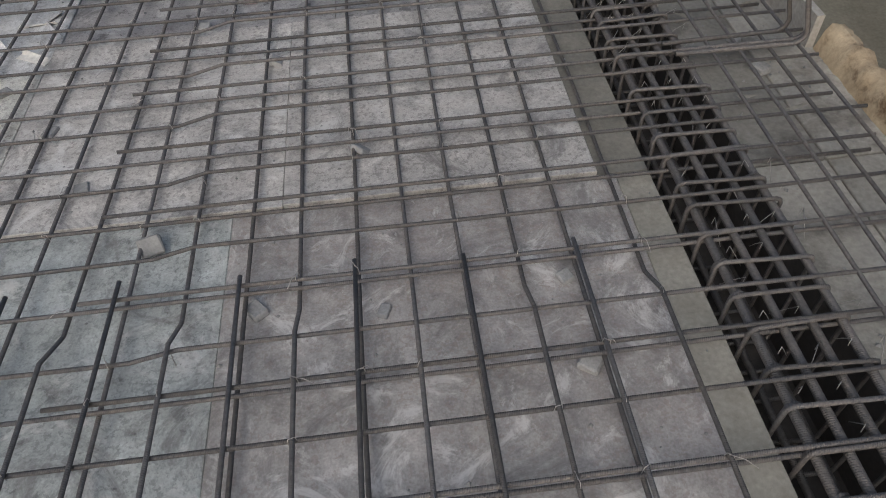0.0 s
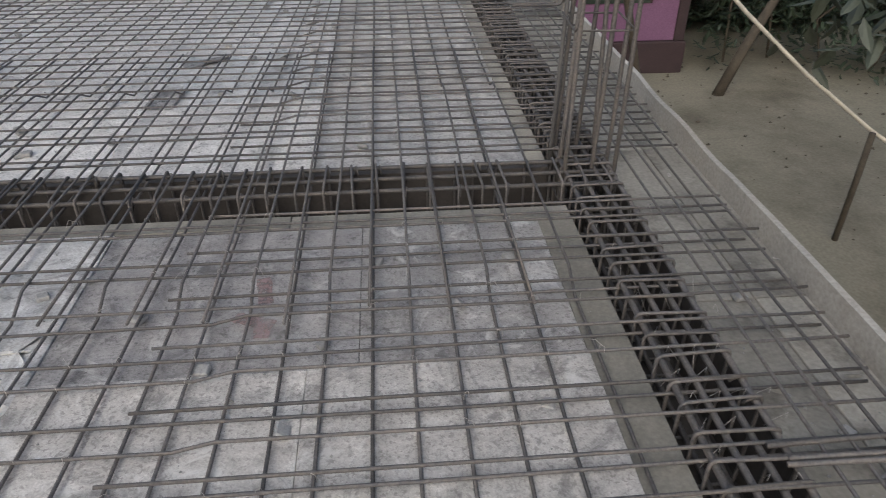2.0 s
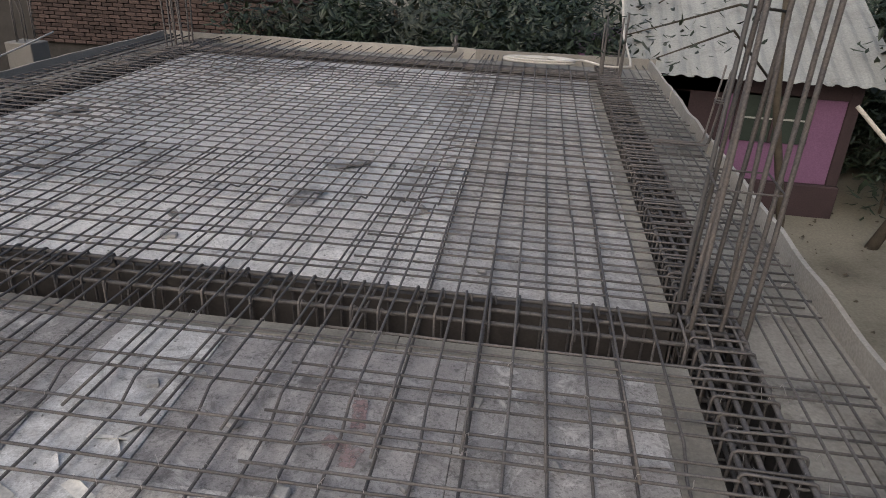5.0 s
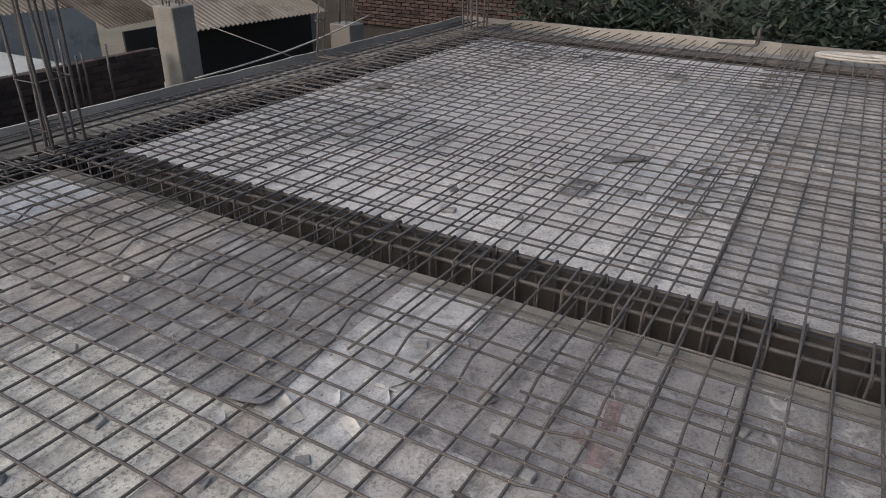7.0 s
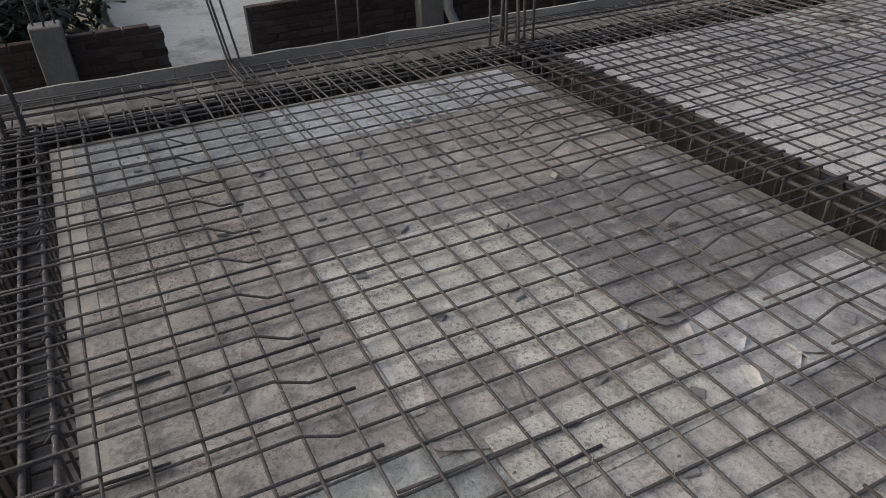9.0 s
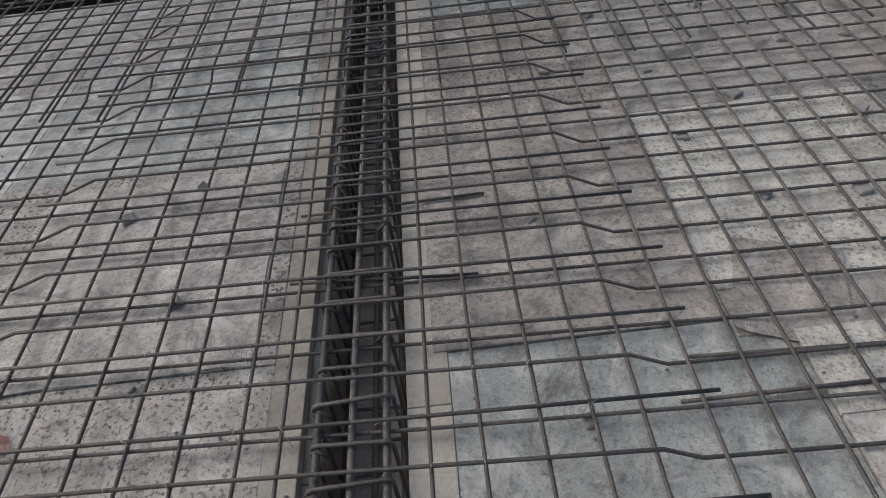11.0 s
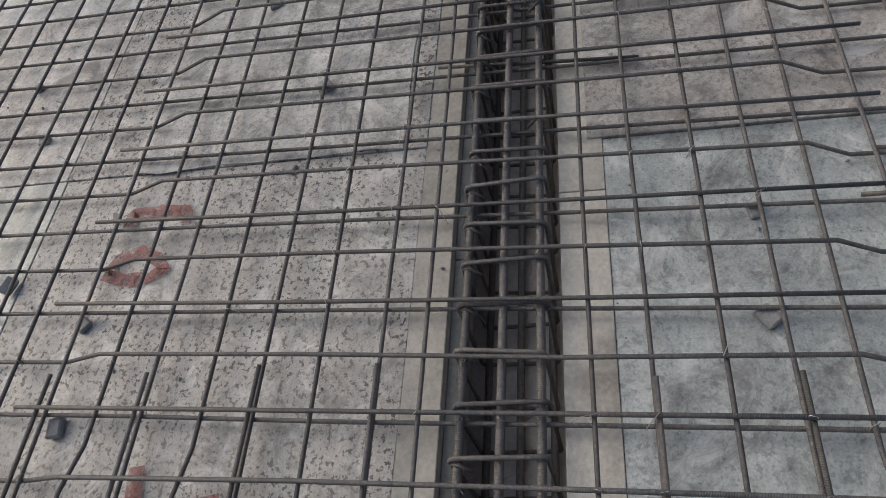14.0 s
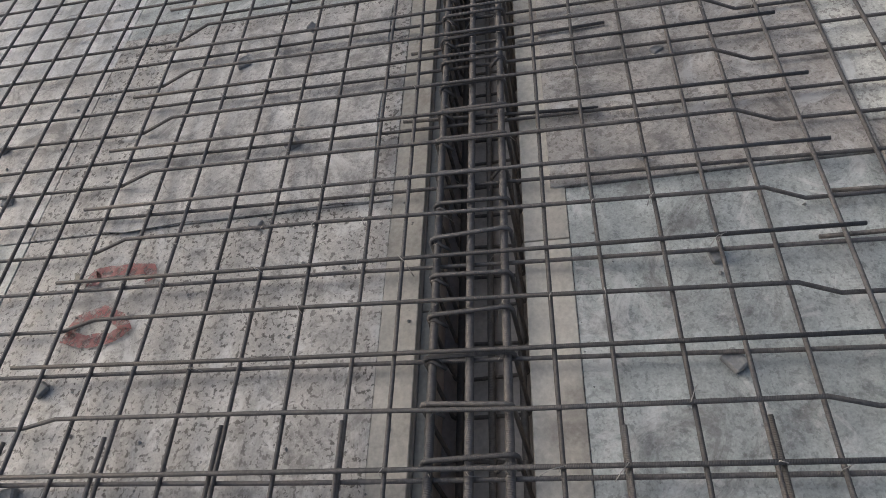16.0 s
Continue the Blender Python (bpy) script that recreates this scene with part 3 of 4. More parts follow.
# ---- starter bars of the columns ----
def starter_bars(at, label, spots, height, lean=(0.0, 0.0), ties=(0.25, 0.6), low=-0.30):
    t = thing("column_starter_bars", label, "column reinforcement", group="column starter bars")
    x, y = at
    for k, (dx, dy) in enumerate(spots):
        h = height + rnd.uniform(-0.15, 0.1)
        lx, ly = lean[0] + rnd.uniform(-0.05, 0.05), lean[1] + rnd.uniform(-0.05, 0.05)
        pts = [(x + dx + lx * f * h + 0.01 * math.sin(3 * f + k), y + dy + ly * f * h, low + (h - low) * f) for f in (0, 0.25, 0.5, 0.75, 1.0)]
        tubes("vertical_bar", [pts], 0.0120, REBAR, t, 8)
    xs, ys = [s[0] for s in spots], [s[1] for s in spots]
    for z in ties:
        f = (z - low) / (height - low)
        cx, cy = x + lean[0] * f * height, y + lean[1] * f * height
        pts = [(cx + u, cy + v, z + rnd.uniform(-0.01, 0.01)) for u, v in loop_pts(min(xs) - 0.014, max(xs) + 0.014, min(ys) - 0.014, max(ys) + 0.014)]
        tubes("tie_ring", [pts], 0.0048, REBAR, t, 6, closed=True)
    return t


RECT8 = [(-0.12, -0.13), (0.0, -0.13), (0.12, -0.13), (-0.12, 0.13), (0.0, 0.13), (0.12, 0.13), (-0.12, 0.0), (0.12, 0.0)]
RECT6 = [(-0.11, -0.12), (0.11, -0.12), (-0.11, 0.12), (0.11, 0.12), (-0.11, 0.0), (0.11, 0.0)]
starter_bars((0.16, 3.60), "tall dark column bars rising from the beam crossing by the yard", RECT8, 2.3, (0.0, 0.0), (-0.2, -0.1, 0.75))
pipe = tubes("plastic_pipe", [[(0.02, 3.70, -0.3), (0.03, 3.70, 0.5), (0.06, 3.72, 1.5), (0.08, 3.74, 2.2)]], 0.011, PVC, None, 10)
tagged(pipe, "thin grey plastic conduit standing among the column bars", "pipe")
starter_bars((-5.83, 3.48), "tall dark column bars at the beam crossing on the side edge", RECT8, 1.9, (0.0, 0.0), (0.2, 0.55))
starter_bars((-5.85, -0.22), "tall dark column bars at the near side crossing", RECT6, 1.6, (0.0, 0.0), (0.2,))
starter_bars((-5.62, 9.80), "column bars at the far side corner of the slab", RECT8, 1.2, (0.0, 0.0), (0.3, 0.7))
starter_bars((0.18, 9.70), "column bars at the far yard corner of the slab", RECT6, 0.75, (0.0, 0.0), (0.3,))


def bent_bars(label, x, y, side, h, lean):
    """Three bars that lie in the slab edge, turn up and are tied with a ring."""
    t = thing("bent_edge_bars", label, "reinforcement", group="bent edge bars")
    for k, (dx, dy) in enumerate(((0.0, 0.045), (0.04, -0.015), (0.025, -0.04))):
        r = 0.04
        ex = x + side * dx
        pts = [(ex - side * 0.45, y + dy * 0.8, 0.085), (ex - side * r, y + dy, 0.086)]
        for a in (30, 60, 90):
            g = radians(a)
            pts.append((ex - side * r + side * r * math.sin(g), y + dy, 0.086 + r * (1 - math.cos(g))))
        top = h + rnd.uniform(-0.03, 0.03)
        for f in (0.5, 1.0):
            pts.append((ex + lean[0] * f, y + dy + lean[1] * f, 0.126 + (top - 0.126) * f))
        tubes("bent_bar", [pts], 0.0085, REBAR, t, 8)
    cx, cy = x + lean[0] * 0.65, y + lean[1] * 0.65
    for z in (h * 0.66, h * 0.66 - 0.018):
        pts = [(cx + u + side * 0.025, cy + v - 0.005, z) for u, v in loop_pts(-0.045, 0.045, -0.06, 0.06, 0.03)]
        tubes("tie_ring", [pts], 0.0055, REBAR, t, 6, closed=True)


bent_bars("three bent-up edge bars tied with a ring at the yard", 0.655, 1.66, 1, 0.95, (-0.27, 0.02))
bent_bars("bent-up edge bars at the yard edge further along", 0.72, 6.6, 1, 0.72, (0.06, 0.0))
bent_bars("bent-up edge bars leaning at the side edge", -6.34, 1.33, -1, 1.3, (0.0, -0.16))
bent_bars("bent-up edge bars at the side edge near the brick wall", -6.1, 6.9, -1, 0.75, (0.0, 0.1))
bent_bars("short bent-up bars at the far edge", -1.9, 10.35, 1, 0.3, (0.0, 0.0))

# ---- mud-plastered end of the yard edge ----
bm = bmesh.new()
rows = []
PROFILE = [(0.77, -0.03), (0.787, 0.04), (0.793, 0.085), (0.815, 0.115), (0.86, 0.112), (0.885, 0.06), (0.905, -0.05), (0.925, -0.2), (0.95, -0.4)]
for i in range(110):
    y = 1.695 - 2.5 * i / 109
    ring = []
    for k, (x, z) in enumerate(PROFILE):
        rough = 0.5 + 0.5 * min(1.0, k / 3)
        x += rough * (0.02 * noise.noise(Vector((y * 2.2, k * 0.25, 1))) + 0.016 * noise.noise(Vector((y * 23, k * 1.9, 4))))
        z += rough * (0.02 * noise.noise(Vector((y * 4.6, k * 0.3, 6))) + 0.024 * noise.noise(Vector((y * 23, k * 1.9, 2))) - 0.02)
        ring.append(bm.verts.new((x, y, z)))
    rows.append(ring)
for a, b in zip(rows, rows[1:]):
    for k in range(8):
        bm.faces.new((a[k], a[k + 1], b[k + 1], b[k]))
bmesh.ops.recalc_face_normals(bm, faces=bm.faces)
mud = new("mud_upstand", mesh_of(bm, "mud_upstand", TAN))
for p in mud.data.polygons:
    p.use_smooth = True
tagged(mud, "lumpy orange-brown mud mortar closing the yard edge", "mud edging", kind="structure")

# ---- cover blocks and litter on the deck ----
bm = box(-0.033, 0.033, -0.029, 0.029, 0.0, 0.027, 0.005)
for v in bm.verts:
    v.co += Vector((noise.noise(v.co * 60) * 0.005, noise.noise(v.co * 60 + Vector((3, 0, 0))) * 0.005, 0))
block0 = new("cover_block", mesh_of(bm, "cover_block", BLOCK))
tagged(block0, "small grey mortar cover block on the steel sheet", "cover block", group="cover blocks")
SPOTS = [(-1.49, 1.05), (-0.84, 0.735), (-1.75, 1.33), (-1.92, 1.63), (-1.175, 0.78), (-0.58, 2.49), (-0.34, 2.80), (-1.075, 2.315), (-2.16, 2.68), (-4.05, 2.15),
         (-3.71, 2.42), (-3.054, 2.454), (-3.045, 2.605), (-2.01, 2.78), (-2.92, 1.66), (-3.405, 1.898), (-3.64, 1.47), (-4.06, 1.854), (-2.37, 1.653), (-2.954, 1.324)]
SPOTS += [(-2.64, 2.25), (-2.107, 0.504), (-1.798, 0.486), (-2.95, -2.09), (-2.644, -1.931), (-2.0, -1.78), (-1.85, -1.44), (-3.262, -1.104), (-2.754, -0.806), (-2.972, 0.477),
          (-3.42, -0.83), (-2.40, -0.87), (-1.531, -1.401), (-0.35, 1.97), (-1.47, 2.215), (-1.179, 1.915), (-0.29, 4.98), (0.49, 2.46), (0.52, 1.785), (0.54, 1.596)]
SPOTS += [(-0.882, 1.365), (-0.35, 0.78), (-0.35, 0.51), (-2.15, 1.89), (-3.55, 2.72), (-4.52, 2.76), (-0.89, 2.81), (-1.755, 2.516), (-4.58, 1.03), (-4.54, 1.6),
          (-4.42, 2.0), (-4.82, 2.12), (-3.37, 1.16), (-3.93, 1.17), (-4.98, 0.44), (-5.22, 0.55), (-4.04, 0.71)]
for i in range(46):
    SPOTS.append((-0.5 - 4.6 * rnd.random(), 3.9 + 5.4 * rnd.random()))
for i, (x, y) in enumerate(SPOTS):
    m = pose(x, y, 0.003, 0, 0, rnd.uniform(0, 180)) if i % 5 else pose(x, y, 0.016, 38, 0, rnd.uniform(0, 180))
    f = rnd.uniform(0.6, 0.92)
    if i == 0:
        block0.matrix_world = m
    else:
        b = copy_thing(block0, m)
        b.scale = (f, f * rnd.uniform(0.8, 1.2), f)


def curled_sheet(name, label, x, y, sx, sy, turn, lift, material):
    bm = bmesh.new()
    n = 9
    g = [[None] * (n + 1) for _ in range(n + 1)]
    for i in range(n + 1):
        for k in range(n + 1):
            u, v = i / n - 0.5, k / n - 0.5
            px = u * sx * (1 + 0.05 * noise.noise(Vector((v * 4, 1, x))))
            py = v * sy * (1 + 0.05 * noise.noise(Vector((u * 4, 2, y))))
            c = max(0.0, -v * 2 - 0.1) * (0.55 + 0.9 * u)
            g[i][k] = bm.verts.new((px, py, 0.006 + lift * c * c + 0.002 * noise.noise(Vector((px * 9, py * 9, x)))))
    for i in range(n):
        for k in range(n):
            bm.faces.new((g[i][k], g[i + 1][k], g[i + 1][k + 1], g[i][k + 1]))
    r = bmesh.ops.extrude_face_region(bm, geom=list(bm.faces))
    for v in (e for e in r["geom"] if isinstance(e, bmesh.types.BMVert)):
        v.co.z += 0.0022
    bmesh.ops.recalc_face_normals(bm, faces=bm.faces)
    ob = new(name, mesh_of(bm, name, material))
    ob.matrix_world = pose(x, y, 0.002, 0, 0, turn)
    tagged(ob, label, "metal sheet")


curled_sheet("thin_metal_sheet", "thin grey metal sheet with a lifted corner", -2.70, 2.22, 0.44, 0.48, 8, 0.05, SHEET_DARK)
curled_sheet("thin_metal_sheet", "torn mud-stained metal sheet patch", -2.50, 1.22, 0.42, 0.34, -20, 0.03, SHEET_BROWN)
curled_sheet("thin_metal_sheet", "thin flecked metal sheet lapped over a joint", -2.97, -0.98, 1.06, 0.98, 0, 0.012, SHEET_PALE)
curled_sheet("thin_metal_sheet", "pale metal patch over a sheet joint", -0.27, 2.66, 0.16, 0.20, 4, 0.01, SHEET)
for i in range(16):
    x, y = (-2.04 - 0.55 * rnd.random(), 1.75 + 0.9 * rnd.random()) if i < 8 else (-5.0 + 4.8 * rnd.random(), 4.0 + 5.2 * rnd.random())
    curled_sheet("scrap_strip", "small pale offcut strip lying on the deck", x, y, rnd.uniform(0.06, 0.16), rnd.uniform(0.02, 0.05), rnd.uniform(0, 180), 0.02, HOSE if i % 3 == 0 else SHEET_WHITE)
for i in range(9):
    x, y = -5.2 + 5 * rnd.random(), 4.6 + 4.6 * rnd.random()
    curled_sheet("plastic_scrap", "crumpled whitish plastic scrap on the deck", x, y, rnd.uniform(0.2, 0.4), rnd.uniform(0.12, 0.25), rnd.uniform(0, 180), 0.05, SHEET_WHITE if i % 2 else SHEET_DARK)


for m in (RED, RED_FAINT):
    n, l = m.node_tree.nodes, m.node_tree.links
    geo = n.new("ShaderNodeNewGeometry")
    l.new(ramp(n, l, noise_node(n, l, geo.outputs["Position"], 45.0, 5.0, 0.7), [(0.36, 0.15), (0.56, 0.92)]), n["Principled BSDF"].inputs["Alpha"])


def paint_mark(label, strokes, w, material=RED):
    bm = bmesh.new()
    for k, pts in enumerate(strokes):
        prev = None
        fine = []
        for (x0, y0), (x1, y1) in zip(pts, pts[1:]):
            for f in (0, 0.25, 0.5, 0.75):
                fine.append(Vector((x0 + (x1 - x0) * f, y0 + (y1 - y0) * f)))
        fine.append(Vector(pts[-1]))
        for i, p in enumerate(fine):
            d = (fine[min(i + 1, len(fine) - 1)] - fine[max(i - 1, 0)]).normalized()
            nrm = Vector((-d.y, d.x)) * (w / 2) * (1 + 0.35 * noise.noise(Vector((p.x * 40, p.y * 40, 2))))
            cur = [bm.verts.new((*(p + nrm), 0.0085 + 0.0004 * k)), bm.verts.new((*(p - nrm), 0.0085 + 0.0004 * k))]
            if prev:
                bm.faces.new((prev[0], prev[1], cur[1], cur[0]))
            prev = cur
    bmesh.ops.recalc_face_normals(bm, faces=bm.faces)
    tagged(new("paint_mark", mesh_of(bm, "paint_mark", material)), label, "paint mark", group="red paint marks")


paint_mark("faded red paint strokes on the flecked sheet", [[(-2.215, -1.410), (-2.265, -1.412), (-2.268, -1.31), (-2.262, -1.21), (-2.215, -1.195)], [(-2.035, -1.432), (-2.085, -1.405), (-2.112, -1.33), (-2.08, -1.265), (-2.04, -1.225), (-2.01, -1.27), (-2.005, -1.36), (-2.03, -1.44)]], 0.042)
paint_mark("faded red paint angle on the flecked sheet", [[(-1.43, -1.11), (-1.31, -1.09)], [(-1.30, -1.07), (-1.32, -0.95), (-1.345, -0.85)]], 0.05)
paint_mark("faded red paint angle on the grey sheet", [[(-1.335, 2.74), (-1.305, 2.57)], [(-1.41, 2.50), (-1.34, 2.47), (-1.26, 2.44)], [(-1.33, 2.40), (-1.27, 2.40)]], 0.06, RED_FAINT)
paint_mark("small red paint dab on the sheet", [[(-4.58, -0.84), (-4.50, -0.81)]], 0.06)

# loose bars lying low over the beam and joints
loose = [((-2.765, -0.39, 0.030), (-2.705, 0.259, 0.030)), ((-2.275, 0.83, 0.02), (-2.241, 1.47, 0.02)), ((-2.128, 0.76, 0.02), (-2.126, 1.464, 0.02)), ((-3.15, 0.324, 0.02), (-3.14, -0.388, 0.02))]
for a, b in loose:
    tagged(tubes("loose_bar", [[a, tuple((Vector(a) + Vector(b)) / 2), b]], 0.0065, REBAR, None, 7), "short loose steel bar lying under the mat", "steel bar", "loose bars")

# ---- binding wire at the crossings ----
paths = []
for k, x in enumerate(ybars):
    if x < -5.5:
        continue
    for y, j in rows_x:
        if y > 5.5 or rnd.random() > 0.33:
            continue
        x = fanned(ybars[k], y)
        z = 0.094 if (min(abs(y - D1), abs(y - B0), abs(y - D0), abs(y - B1)) < 0.6 or x > -1.2) else 0.050
        a = rnd.uniform(0, 6.28)
        c, sn = math.cos(a), math.sin(a)
        r = 0.011
        paths.append([(x + c * r, y + sn * r, z - 0.022), (x + c * r * 0.7, y + sn * r * 0.7, z + 0.004), (x - c * r * 0.7, y - sn * r * 0.7, z + 0.005), (x - c * r, y - sn * r, z - 0.020)])
        if rnd.random() < 0.4:
            e = rnd.uniform(0.03, 0.065)
            paths.append([(x, y, z + 0.004), (x + c * e * 0.5, y + sn * e * 0.5, z + 0.012), (x + c * e, y + sn * e, z - 0.01 + rnd.uniform(-0.02, 0.02))])
for s in np.arange(-0.4, 3.1, 0.105):
    for u in (0.07, 0.16, 0.24, 0.32):
        if rnd.random() < 0.6:
            a = rnd.uniform(0, 6.28)
            paths.append([(u, s, 0.066), (u + 0.01, s + 0.01, 0.080), (u + 0.025 * math.cos(a), s + 0.025 * math.sin(a), 0.06), (u + 0.05 * math.cos(a), s + 0.05 * math.sin(a), 0.02)])
for s in np.arange(-3.4, -0.2, 0.155):
    for u in (-0.24, -0.15, -0.06):
        a = rnd.uniform(0, 6.28)
        paths.append([(s, u, 0.06), (s + 0.012, u + 0.008, 0.073), (s + 0.03 * math.cos(a), u + 0.03 * math.sin(a), 0.03), (s + 0.05 * math.cos(a), u + 0.05 * math.sin(a), -0.01)])
tagged(tubes("binding_wire", paths, 0.0011, WIRE, None, 4), "thin twisted binding wire ties at the bar crossings", "binding wire", kind="stuff")

# hose coil on the far edge
pts = []
for i in range(120):
    g = i * 0.33
    pts.append((-0.72 + (0.42 + 0.05 * math.sin(g * 0.37)) * math.cos(g), 9.95 + 0.13 * math.sin(g) * (1 + 0.2 * math.sin(g * 0.21)), 0.115 + 0.0003 * i))
for i in range(26):
    f = i / 25
    pts.append((-0.35 + 0.8 * f, 9.92 + 0.15 * math.sin(f * 6), 0.13 + 0.01 * math.sin(f * 9)))
pts += [(0.45, 10.0, 0.2), (0.35, 10.2, 0.45), (0.3, 10.5, 0.9), (0.4, 10.9, 1.6), (0.6, 11.3, 2.6)]
tagged(tubes("hose", [pts], 0.016, HOSE, None, 6), "coiled whitish hose lying on the far edge bars", "hose")

# ---- brick wall and columns of the plot alongside ----
WX = -8.5
bw = thing("brick_wall", "unfinished dark brick wall with a gap beside the slab", "wall", kind="structure")
part("wall_core", box(WX - 0.115, WX - 0.006, -3.0, 1.08, GROUND - 0.2, -0.08), MORTAR, bw)
part("wall_core", box(WX - 0.115, WX - 0.006, 1.94, 6.6, GROUND - 0.2, -0.02), MORTAR, bw)
part("wall_core", box(WX - 0.115, WX - 0.006, 1.08, 1.94, GROUND - 0.2, -0.62), MORTAR, bw)
brick_me = [mesh_of(box(-0.055, 0.055, -0.117, 0.117, -0.034, 0.034, 0.006), "brick", BRICK) for _ in range(1)][0]
for r in range(10):
    z = -0.045 - 0.08 * r
    off = 0.125 * (r % 2)
    for i in range(40):
        y = -2.9 + off + 0.25 * i
        if 1.0 < y < 2.02 and z > -0.66 or y > 6.5:
            continue
        b = new("brick", brick_me)
        b.parent = bw
        b.matrix_world = pose(WX - 0.05 + rnd.uniform(-0.005, 0.006), y, z - (0.035 if y < 1.5 else 0.0), 0, 0, rnd.uniform(-1.2, 1.2))


def concrete_column(label, x, y, w, top, stubs, h=0.35):
    t = thing("concrete_column", label, "column", group="concrete columns")
    bm = box(x - w / 2, x + w / 2, y - w / 2, y + w / 2, GROUND - 0.2, top, 0.012)
    bmesh.ops.subdivide_edges(bm, edges=[e for e in bm.edges if e.calc_length() > 0.5], cuts=14)
    for v in bm.verts:
        v.co.x += 0.008 * noise.noise(v.co * 4)
        v.co.y += 0.008 * noise.noise(v.co * 4 + Vector((7, 0, 0)))
        if v.co.z > top - 0.05:
            v.co.z += 0.015 * noise.noise(v.co * 9)
    part("shaft", bm, CONC, t)
    for k in range(stubs):
        a = 2 * math.pi * k / stubs
        px, py = x + math.cos(a) * w * 0.33, y + math.sin(a) * w * 0.33
        tubes("stub_bar", [[(px, py, top - 0.1), (px + 0.01, py, top + h * 0.5), (px + rnd.uniform(-0.06, 0.06), py + rnd.uniform(-0.06, 0.06), top + h + rnd.uniform(-0.1, 0.1))]], 0.009, REBAR, t, 6)


concrete_column("rough grey concrete column with bar stubs beside the brick wall", WX, 6.93, 0.36, 0.47, 6)
concrete_column("rough grey concrete column standing in the brick wall", WX, 4.02, 0.30, 0.9, 4)
concrete_column("rough concrete column at the near end of the brick wall", WX, 0.08, 0.28, 0.10, 4)
concrete_column("low concrete column with tall bent bars", WX, 10.55, 0.42, -0.22, 6, 0.85)
pl = tubes("plastic_pipe", [[(WX + 0.19, 4.28, GROUND), (WX + 0.19, 4.28, -0.45), (WX + 0.16, 4.22, -0.3), (WX + 0.15, 4.2, 0.6)]], 0.06, TIN_PALE, None, 12)
tagged(pl, "pale plastic drain pipe beside the concrete column", "pipe")
for k, (y, h) in enumerate(((5.2, 0.55), (5.35, 0.35), (5.42, 0.38), (5.75, 0.42), (3.1, 0.5), (2.85, 0.7))):
    tagged(tubes("standing_bar", [[(WX + 0.12, y, -0.9), (WX + 0.12 + 0.02 * (k % 3), y + 0.02, -0.1), (WX + 0.1, y + 0.05, h - 0.25)]], 0.014, REBAR, None, 7), "dark steel bar standing against the brick wall", "steel bar", "standing bars")
cable = [(-7.9, 6.6 + 0.27 * i, -0.33 + 0.022 * i - 0.08 * math.sin(math.pi * i / 14)) for i in range(15)]
tagged(tubes("cable", [cable], 0.012, HOSE, None, 6), "slack pale cable along the slab edge", "cable")
tagged(tubes("cable", [[(-8.2, 7.1, 0.25), (-7.6, 7.9, -0.2), (-7.2, 8.3, -0.45)]], 0.006, WIRE, None, 5), "thin stay wire down from the column", "cable")

# neighbour building with plaster wall and tin roofs
nb = thing("plaster_building", "pale plastered building with rusty overlapping tin roofs", "building")
part("flat_roof", box(-20.5, -8.74, 0.75, 7.05, -0.85, -0.60, 0.02), PLASTER, nb, "pale blue-white plastered flat roof")
part("wall", box(-20.4, -9.0, 0.85, 6.95, GROUND - 0.2, -0.851, 0.01), CONC, nb)
part("wall", box(-20.8, -20.5, 0.75, 14.0, GROUND - 0.2, 1.0, 0.01), PLASTER, nb)
part("wall", box(-10.2, -9.9, 11.1, 11.4, GROUND - 0.2, 0.5, 0.01), CONC, nb, "dark grey stained wall end")
# black sheet added to give the shadowed interior under the tin eave
part("tarpaulin", box(-9.72, -9.68, 7.0, 11.0, GROUND, 0.02, 0.004), BLACK, nb, "black sheet standing in for the shaded interior under the roof edge")


def corrugated(name, x0, y0, x1, y1, z0, z1, along, pitch, amp, material, parent, label="", skew=0.0):
    """Roof sheet from its eave (x0) up to x1, waves across; along: 'x' the slope runs in x, 'y' in y."""
    n = int(abs((y1 - y0) if along == "x" else (x1 - x0)) / pitch * 8)
    vs, fs = [], []
    m = 5
    for k in range(m):
        f = k / (m - 1)
        for i in range(n + 1):
            u = i / n
            w = amp * max(-0.6, math.sin(2 * math.pi * i / 8))
            if along == "x":
                vs.append((x0 + (x1 - x0) * f + skew * u, y0 + (y1 - y0) * u, z0 + (z1 - z0) * f + w))
            else:
                vs.append((x0 + (x1 - x0) * u, y0 + (y1 - y0) * f + skew * u, z0 + (z1 - z0) * f + w))
    for k in range(m - 1):
        for i in range(n):
            a = k * (n + 1) + i
            fs.append((a, a + 1, a + n + 2, a + n + 1))
    off = len(vs)
    vs += [(x, y, z - 0.006) for x, y, z in vs]
    fs += [tuple(reversed([q + off for q in f])) for f in fs]
    for i in range(n):
        fs.append((i, i + off, i + 1 + off, i + 1))
    me = bpy.data.meshes.new(name)
    me.from_pydata(vs, [], fs)
    me.materials.append(material)
    ob = new(name, me)
    ob.parent = parent
    return tagged(ob, label)


corrugated("roof_sheet", -13.25, 6.32, -18.86, 9.58, -0.09, 2.01, "x", 0.09, 0.016, TIN, nb, "rusty brown tin roof sheet", 0.1)
corrugated("roof_sheet", -11.93, 8.3, -17.2, 10.25, -0.31, 1.78, "x", 0.09, 0.016, TIN, nb, "tilted brown tin roof sheet", -0.25)
corrugated("roof_sheet", -9.30, 7.8, -13.4, 10.6, -0.06, 1.65, "x", 0.09, 0.016, TIN, nb, "weathered tin roof sheet with an uneven edge", 0.35)

